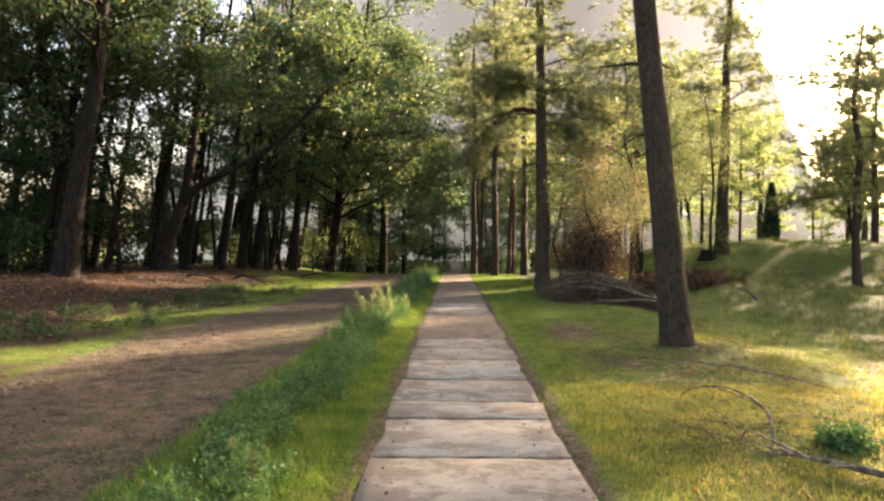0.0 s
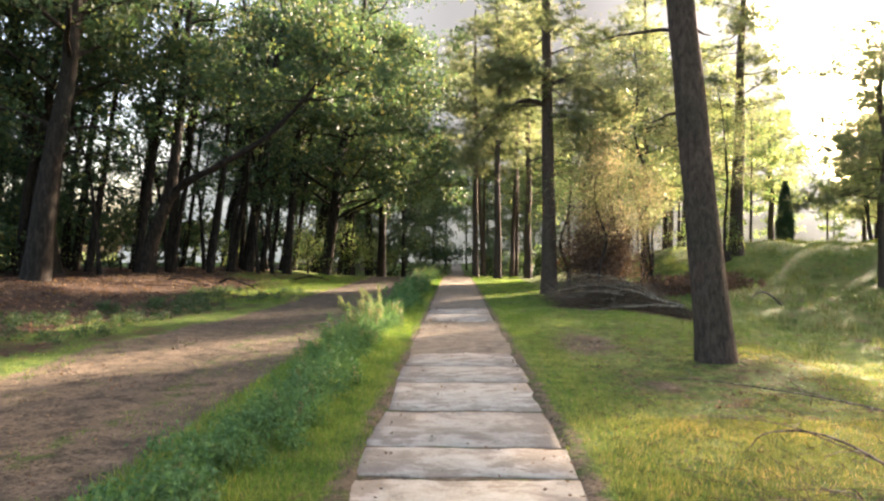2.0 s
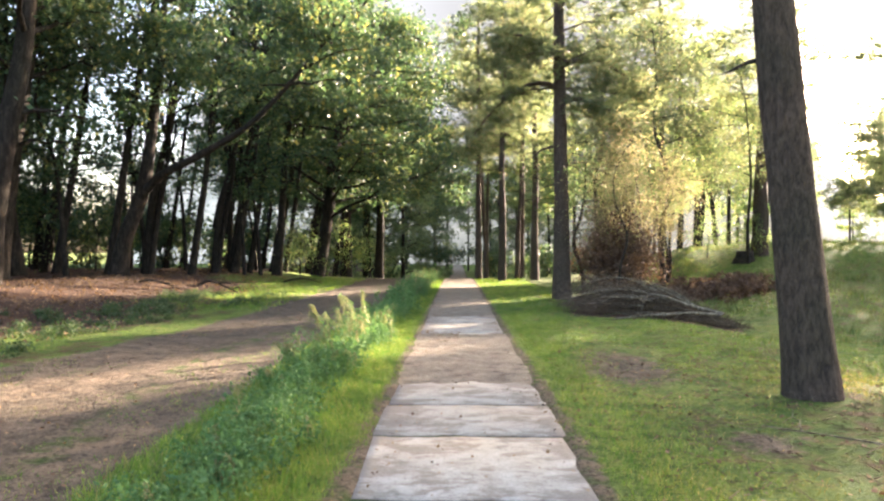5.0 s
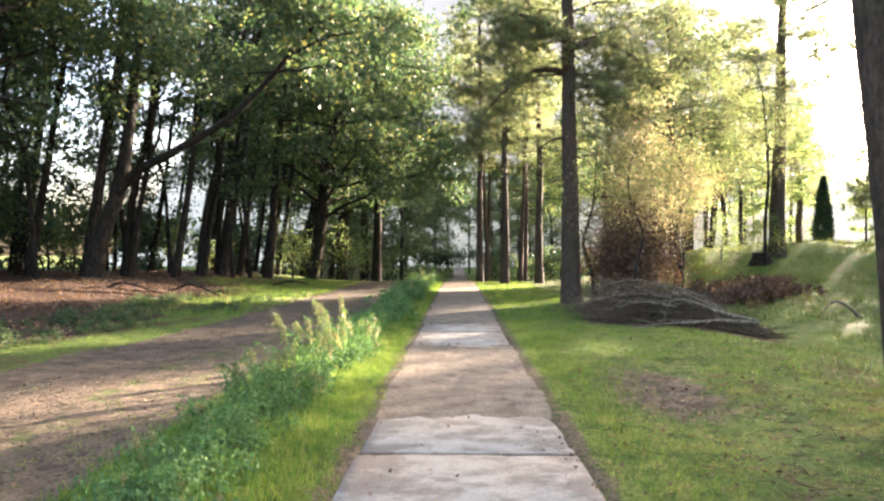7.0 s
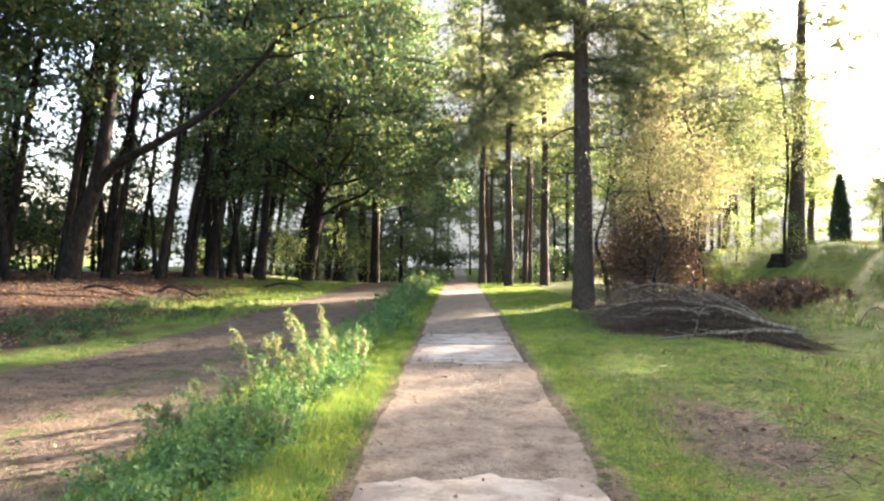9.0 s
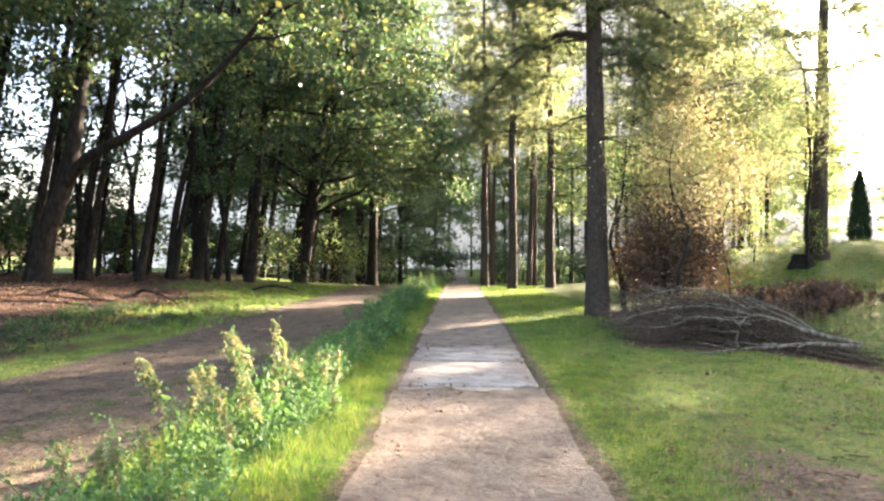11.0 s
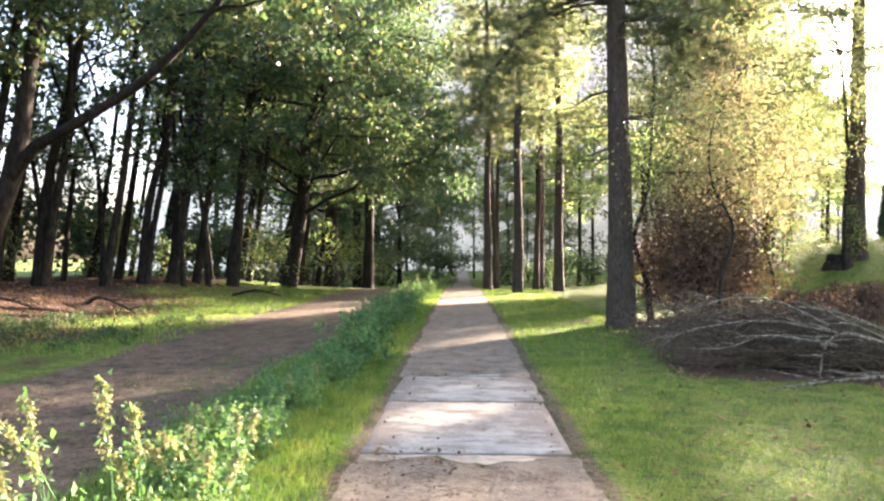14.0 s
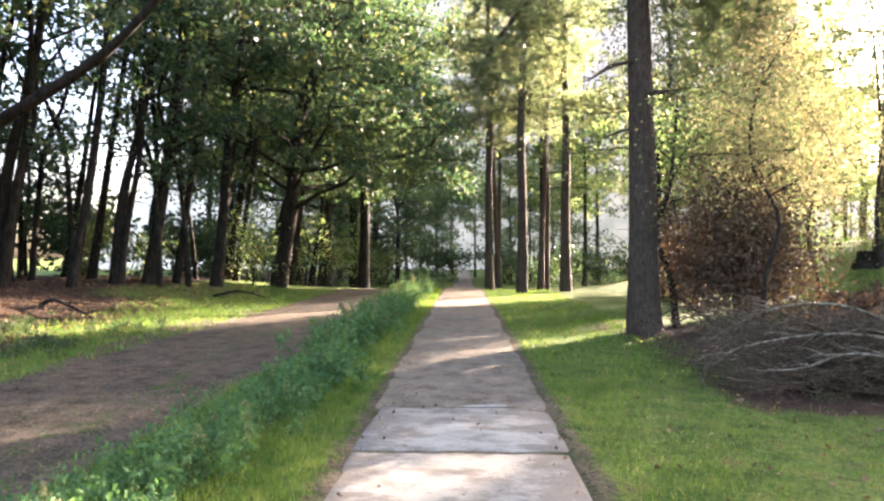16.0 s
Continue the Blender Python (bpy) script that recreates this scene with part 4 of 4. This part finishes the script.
dead_branch("fallen_branch", [(5.9, 31.5, 0.0), (5.2, 31.9, 0.6), (4.5, 32.4, 1.2)], 0.07, 2, 147, "broken dead stem leaning beside the pine", "fallen branches", BARK_OAK)
dead_branch("fallen_branch", [(-9.4, 41.0, 0.1), (-8.3, 40.6, 0.3), (-7.2, 40.3, 0.08)], 0.06, 4, 148, "dark log in the sunlit grass by the wood", "fallen branches", BARK_OAK)


def clump(name, x, y, width, height, stems, seed, leaf_mat, leaf, label, category, group, seedy=0.0, per=26):
    """A patch of leafy upright stems."""
    r = np.random.default_rng(seed)
    ob = thing(name, (x, y, float(land(x, y))), label, category, group)
    sticks, cs, seeds = [], [], []
    for i in range(stems):
        px, py = r.normal(0, width * 0.5, 2) * [0.75, 1.0]
        h = height * r.uniform(0.55, 1.1)
        bend = r.normal(0, 0.14, 2) * h
        pts = spline([(px, py, float(land(x + px, y + py)) - float(land(x, y)) - 0.03), (px + bend[0] * 0.3, py + bend[1] * 0.3, h * 0.5), (px + bend[0], py + bend[1], h)], 6)
        sticks.append(tube(pts, np.linspace(0.006, 0.002, 6), 4, 0.0, i))
        cs.append(pts[r.integers(1, 5, 8)])
        if r.uniform() < seedy:
            # tassels hang from the leaf joints of the upper stem
            fine = spline(pts[2:], 10)
            for top in fine:
                for _ in range(2):
                    a, ln, drop = r.uniform(0, 6.28), r.uniform(0.02, 0.055), np.linspace(0, 1, 6)
                    seeds.append(top + np.stack([np.cos(a) * ln * drop, np.sin(a) * ln * drop, -r.uniform(0.03, 0.085) * drop ** 2], 1))
    tagged(part("stem", mesh_of("stem", *joined(sticks), leaf_mat), ob), kind="stuff")
    part("foliage", mesh_of("foliage", *leaves(np.concatenate(cs), 0.13, per, leaf, r, 1.5, 0.2, 0.75), leaf_mat), ob)
    if seeds:
        part("seed_head", mesh_of("seed_head", *leaves(np.concatenate(seeds), 0.009, 4, 0.013, r, 0, 1.2), SEED), ob, "pale hanging seed heads")["kind"] = "stuff"
    return ob


NET = "nettles along the path"
r = np.random.default_rng(91)
y = 1.2
k = 0
while y < 52:
    tall = 0.34 if 13.6 < y < 17.2 else (0.3 if y < 13 else 0.42)
    if 25 < y < 50:
        tall = 0.66
    x = -1.85 + 0.12 * math.sin(y * 0.9) + r.normal(0, 0.06)
    clump("nettle_clump", x, y, 0.55, tall, 7 if 13.6 < y < 17.2 else 14, 200 + k, NETTLE, 0.042 if y < 22 else 0.075, "dense green nettles growing beside the concrete path", "nettle", NET, 0.12 if tall < 0.6 else 0.3, 15 if y < 22 else 8)
    y += 0.72 if y < 22 else 1.0
    k += 1


def nettle_fan(x, y, spread, height, stems, seed, label, seedy=0.7, lean=-0.18):
    """A tall bushy nettle: many thin stems fanning outwards, with paired leaves that grow smaller upwards and tassels of seed near the tips."""
    r = np.random.default_rng(seed)
    z0 = float(land(x, y))
    ob = thing("nettle_clump", (x, y, z0), label, "nettle", NET)
    sticks, low_at, mid_at, seeds = [], [], [], []
    for i in range(stems):
        px, py = r.normal(0, spread * 0.36, 2) * [0.8, 1.0]
        h = height * r.uniform(0.5, 1.06)
        out = np.array([px, py]) * 0.55 + r.normal(0, 0.07, 2) + [lean * h, 0]
        foot = float(land(x + px, y + py)) - z0 - 0.03
        pts = spline([(px, py, foot), (px + out[0] * 0.35, py + out[1] * 0.35, h * 0.5), (px + out[0] * 0.8, py + out[1] * 0.8, h * 0.88), (px + out[0] * 1.15, py + out[1] * 1.1, h)], 12)
        sticks.append(tube(pts, np.linspace(0.006, 0.0015, 12), 4, 0.0, i))
        low_at.append(np.repeat(pts[1:7], 2, axis=0))
        mid_at.append(np.repeat(pts[5:12], 2, axis=0))
        if r.uniform() < seedy:
            for top in spline(pts[5:], 24):
                a, ln, drop = r.uniform(0, 6.28), r.uniform(0.015, 0.05), np.linspace(0, 1, 5)
                seeds.append(top + np.stack([np.cos(a) * ln * drop, np.sin(a) * ln * drop, -r.uniform(0.02, 0.07) * drop ** 2], 1))
    part("stem", mesh_of("stem", *joined(sticks), NETTLE), ob)["kind"] = "stuff"
    part("foliage", mesh_of("foliage", *joined([leaves(np.concatenate(low_at), 0.1, 2, 0.05, r, 1.2, 0.35, 0.75), leaves(np.concatenate(mid_at), 0.05, 2, 0.034, r, 1.0, 0.4, 0.7)]), NETTLE), ob)
    if seeds:
        part("seed_head", mesh_of("seed_head", *leaves(np.concatenate(seeds), 0.013, 3, 0.017, r, 0, 1.2), SEED), ob, "pale hanging seed heads")["kind"] = "stuff"
    return ob


for i, (x, y, w, h, k) in enumerate([(-1.6, 16.5, 0.6, 0.86, 5), (-1.85, 16.0, 0.7, 0.92, 6), (-1.6, 15.5, 0.7, 0.88, 6), (-1.95, 15.1, 0.7, 0.84, 5), (-1.7, 14.7, 0.7, 0.7, 5), (-2.3, 15.5, 0.5, 0.66, 3), (-1.65, 17.4, 0.6, 0.6, 6)]):
    nettle_fan(x, y, w, h, k, 400 + i, "tall bushy nettles with pale hanging seed heads")
for i, (x, y, w, h, k) in enumerate([(-2.0, 13.8, 0.9, 0.5, 18), (-2.2, 13.1, 0.9, 0.42, 16), (-1.6, 27.0, 0.8, 0.8, 12), (-1.65, 33.0, 0.9, 0.95, 12), (-1.5, 40.0, 0.9, 1.0, 12)]):
    nettle_fan(x, y, w, h, k, 420 + i, "leafy green nettles growing beside the concrete path", 0.3, -0.08)

# rusty bracken behind the brushwood, and dark low plants along the wood's edge
BRK = "bracken patches"
for i, (x, y, w, h) in enumerate([(9.2, 31.0, 1.3, 0.8), (10.4, 32.2, 1.5, 1.0), (11.6, 33.0, 1.4, 0.9), (8.4, 30.2, 1.0, 0.6), (12.6, 34.5, 1.4, 0.7)]):
    clump("bracken_clump", x, y, w, h, 34, 500 + i, LEAF_BROWN, 0.11, "withered rusty-brown bracken on rough ground", "bracken", BRK, 0.0, 18)
LOW = "low plants at the wood's edge"
r = np.random.default_rng(95)
for i in range(26):
    x, y = r.uniform(-10.2, -6.9), 12 + i * 0.72
    clump("bramble_clump", x, y, 1.1, r.uniform(0.12, 0.26), 10, 600 + i, BRAMBLE, 0.06, "low dark bramble on the edge of leaf litter", "bramble", LOW, 0.0, 9)

clump("bramble_clump", 3.3, 5.55, 0.3, 0.2, 12, 640, NETTLE, 0.05, "small green bramble growing out of the moss", "bramble", LOW, 0.0, 14)

# ---- grass and fallen leaves ----
r = np.random.default_rng(97)


def blades(x, y, height, width, r):
    n = len(x)
    base = np.stack([x, y, land(x, y) - 0.01], 1)
    a = r.uniform(0, 6.28, n)
    side = np.stack([np.cos(a), np.sin(a), np.zeros(n)], 1) * (width * r.uniform(0.6, 1.3, n))[:, None]
    tip = base + np.stack([r.normal(0, 0.4, n), r.normal(0, 0.4, n), np.ones(n)], 1) * (height * r.uniform(0.5, 1.3, n))[:, None]
    return np.stack([base - side, base + side, tip], 1).reshape(-1, 3), np.arange(3 * n).reshape(-1, 3)


def scatter(n, x0, x1, y0, y1, keep=None):
    x, y = r.uniform(x0, x1, n), r.uniform(y0, y1, n)
    if keep is not None:
        ok = keep(x, y) > r.uniform(0, 1, n)
        x, y = x[ok], y[ok]
    return x, y


def tufty(x, y):
    return np.clip(0.55 + 0.6 * ripple(x, y, 2.6), 0.08, 1)


def lawn(x, y):
    bare = 1.3 * np.exp(-((x - 2.3) / 0.8) ** 2 - ((y - 14.4) / 2.0) ** 2) + np.exp(-((x - 2.6) / 0.7) ** 2 - ((y - 10.4) / 0.8) ** 2) + 0.8 * np.exp(-((x - 4.4) / 1.5) ** 2 - ((y - 11.2) / 1.4) ** 2)
    return np.clip(tufty(x, y) - 0.8 * bare - 0.75 * soft(2.6, 3.8, x) * soft(8.6, 7.2, x) * soft(21.2, 22.6, y) * soft(32, 29.5, y), 0.02, 1)


def edge(x, y):
    return soft(0.87, 1.05, np.abs(x) + 0.09 * ripple(x * 3, y, 2.7))


sets = []
for n, x0, x1, y0, y1, h, w, keep in [
        (54000, -1.75, -0.88, 1.0, 24, 0.075, 0.004, edge), (12000, -1.75, -0.95, 24, 48, 0.09, 0.008, None),
        (16000, -2.75, -1.75, 1.0, 24, 0.12, 0.005, None),
        (62000, 0.88, 2.6, 1.0, 24, 0.052, 0.004, lambda x, y: edge(x, y) * soft(2.5, 1.0, x + 0.35 * ripple(x, y, 1.9))), (60000, 1.2, 5.0, 13, 24, 0.046, 0.004, lawn),
        (30000, 4.6, 10.0, 3.0, 24, 0.07, 0.006, lawn), (24000, 0.95, 4.0, 24, 48, 0.09, 0.01, tufty), (22000, 8, 32, 26, 60, 0.14, 0.014, tufty),
        (9000, -8.6, -6.0, 4, 26, 0.07, 0.005, lambda x, y: 0.7 * (ripple(x, y, 1.2) < 0.15)), (17000, -9.6, -5.8, 24, 48, 0.12, 0.012, tufty), (9000, -6.0, -2.7, 2, 24, 0.035, 0.005, lambda x, y: 0.9 * (ripple(x, y, 1.7) > 0.35)), (15000, -4.4, -2.4, 2, 24, 0.045, 0.005, lambda x, y: soft(-4.2, -2.6, x + 0.5 * ripple(x, y, 1.3)) * (ripple(x, y, 2.3) > -0.1))]:
    sets.append(blades(*scatter(n, x0, x1, y0, y1, keep), h, w, r))
tagged(new("grass", mesh_of("grass", *joined(sets), GRASS)), "short bright green grass along the path and lawn", "grass", kind="stuff")

# the mossy, half-dry turf round the first pine, its yellow raised towards sunlit brightness
MOSS_SUNLIT = leaf_material("mossy turf", [(0.0, (0.1, 0.135, 0.032)), (0.5, (0.18, 0.195, 0.05)), (1.0, (0.34, 0.29, 0.13))], 0.45, 0.8, ((0.6, 0.72, 0.6), (1.25, 1.12, 1.0)), 1.6, glow=(1.5, 1.35, 0.9))
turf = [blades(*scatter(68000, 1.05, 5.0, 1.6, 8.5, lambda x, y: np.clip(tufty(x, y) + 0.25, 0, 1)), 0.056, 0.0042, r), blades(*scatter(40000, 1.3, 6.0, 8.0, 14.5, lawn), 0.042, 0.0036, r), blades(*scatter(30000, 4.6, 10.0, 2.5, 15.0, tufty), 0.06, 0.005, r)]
tagged(new("mossy_turf", mesh_of("mossy_turf", *joined(turf), MOSS_SUNLIT)), "mossy turf below the pine, coloured sunlit yellow-green", "grass", kind="stuff")

tuss = []
for k in range(620):
    cx, cy = r.uniform(5.5, 30), r.uniform(13, 50)
    if cy > 20 and cx < 9:
        continue
    m = 36
    tuss.append(blades(cx + r.normal(0, 0.22, m), cy + r.normal(0, 0.22, m), r.uniform(0.14, 0.34), 0.011, r))
tagged(new("heath_grass", mesh_of("heath_grass", *joined(tuss), STRAW)), "dry straw-coloured tussocks of heath grass", "heath grass", kind="stuff")


def fallen(n, x0, x1, y0, y1, size, keep=None):
    x, y = scatter(n, x0, x1, y0, y1, keep)
    p = np.stack([x, y, land(x, y) + 0.012], 1)
    k = len(x)
    a, l = r.uniform(0, 6.28, k), size * r.uniform(0.5, 1.3, k)
    u = np.stack([np.cos(a) * l, np.sin(a) * l, r.normal(0, 0.25, k) * l], 1)
    v = np.stack([-np.sin(a) * l * 0.4, np.cos(a) * l * 0.4, r.normal(0, 0.25, k) * l], 1)
    return np.stack([p - u * 0.5, p + v, p + u * 0.5, p - v], 1).reshape(-1, 3), np.arange(4 * k).reshape(-1, 4)


tagged(new("fallen_leaves", mesh_of("fallen_leaves", *joined([fallen(17000, -17, -7.2, 12, 46, 0.08, lambda x, y: soft(-7.0, -9.0, x)), fallen(4600, 1.0, 7, 2, 24, 0.045, lambda x, y: 0.9 - 0.8 * lawn(x, y)), fallen(520, -0.9, 0.9, 2, 34, 0.028), fallen(260, -0.92, -0.05, 17.0, 18.7, 0.034), fallen(420, -1.05, -0.6, 4, 30, 0.03), fallen(420, 0.7, 1.1, 4, 30, 0.03),
       fallen(1500, -6.2, -2.6, 2, 26, 0.035)]), DRY)), "brown fallen leaves scattered over ground", "fallen leaves", kind="stuff")

# ---- the concrete path: worn slabs laid crosswise ----
pavement = tagged(new("pavement"), "narrow path of worn concrete slabs half buried in sand", "path", kind="structure")
r = np.random.default_rng(99)


def slab_mesh(w, l, r):
    """A slab with crumbled, wavering ends and worn upper edges."""
    nx, hx, hy = 17, w / 2, l / 2
    xs = np.linspace(-hx, hx, nx)
    bite = lambda: 0.012 + 0.022 * np.abs(np.convolve(r.normal(0, 1, nx + 2), [0.4, 0.8, 0.4], "valid"))
    front = np.stack([xs, -hy + bite(), np.zeros(nx)], 1)
    back = np.stack([xs[::-1], hy - bite(), np.zeros(nx)], 1)
    ring = np.concatenate([front, back])
    ring[[0, -1], 0] += np.abs(r.normal(0, 0.03, 2))
    ring[[nx - 1, nx], 0] -= np.abs(r.normal(0, 0.03, 2))
    n = len(ring)
    inner = ring * [0.992, 1 - 0.014 / hy, 1]
    v = np.concatenate([ring - [0, 0, 0.08], ring - [0, 0, 0.009], inner])
    i = np.arange(n)
    j = (i + 1) % n
    sides = np.concatenate([np.stack([i, j, n + j, n + i], 1), np.stack([n + i, n + j, 2 * n + j, 2 * n + i], 1)])
    top = np.stack([2 * n + np.arange(nx - 1), 2 * n + np.arange(1, nx), 2 * n + n - 1 - np.arange(1, nx), 2 * n + n - 1 - np.arange(nx - 1)], 1)
    return mesh_of("slab", v, np.concatenate([sides, top]), CONCRETE)


ends = [-2.9, -1.2, 0.6, 2.3, 3.9, 5.2, 6.56, 7.4, 8.8, 10.45, 11.75, 13.2, 15.0, 16.8, 18.56, 20.65, 22.3, 24.1, 25.9, 27.7, 29.5, 31.3, 33.1]
for k, (y0, y1) in enumerate(zip(ends, ends[1:])):
    s = part("slab", slab_mesh(1.8, y1 - y0, r), pavement)
    s.matrix_local = pose(r.normal(0, 0.012), (y0 + y1) / 2, r.normal(0, 0.002), r.normal(0, 0.08), r.normal(0, 0.08), r.normal(0, 0.2))
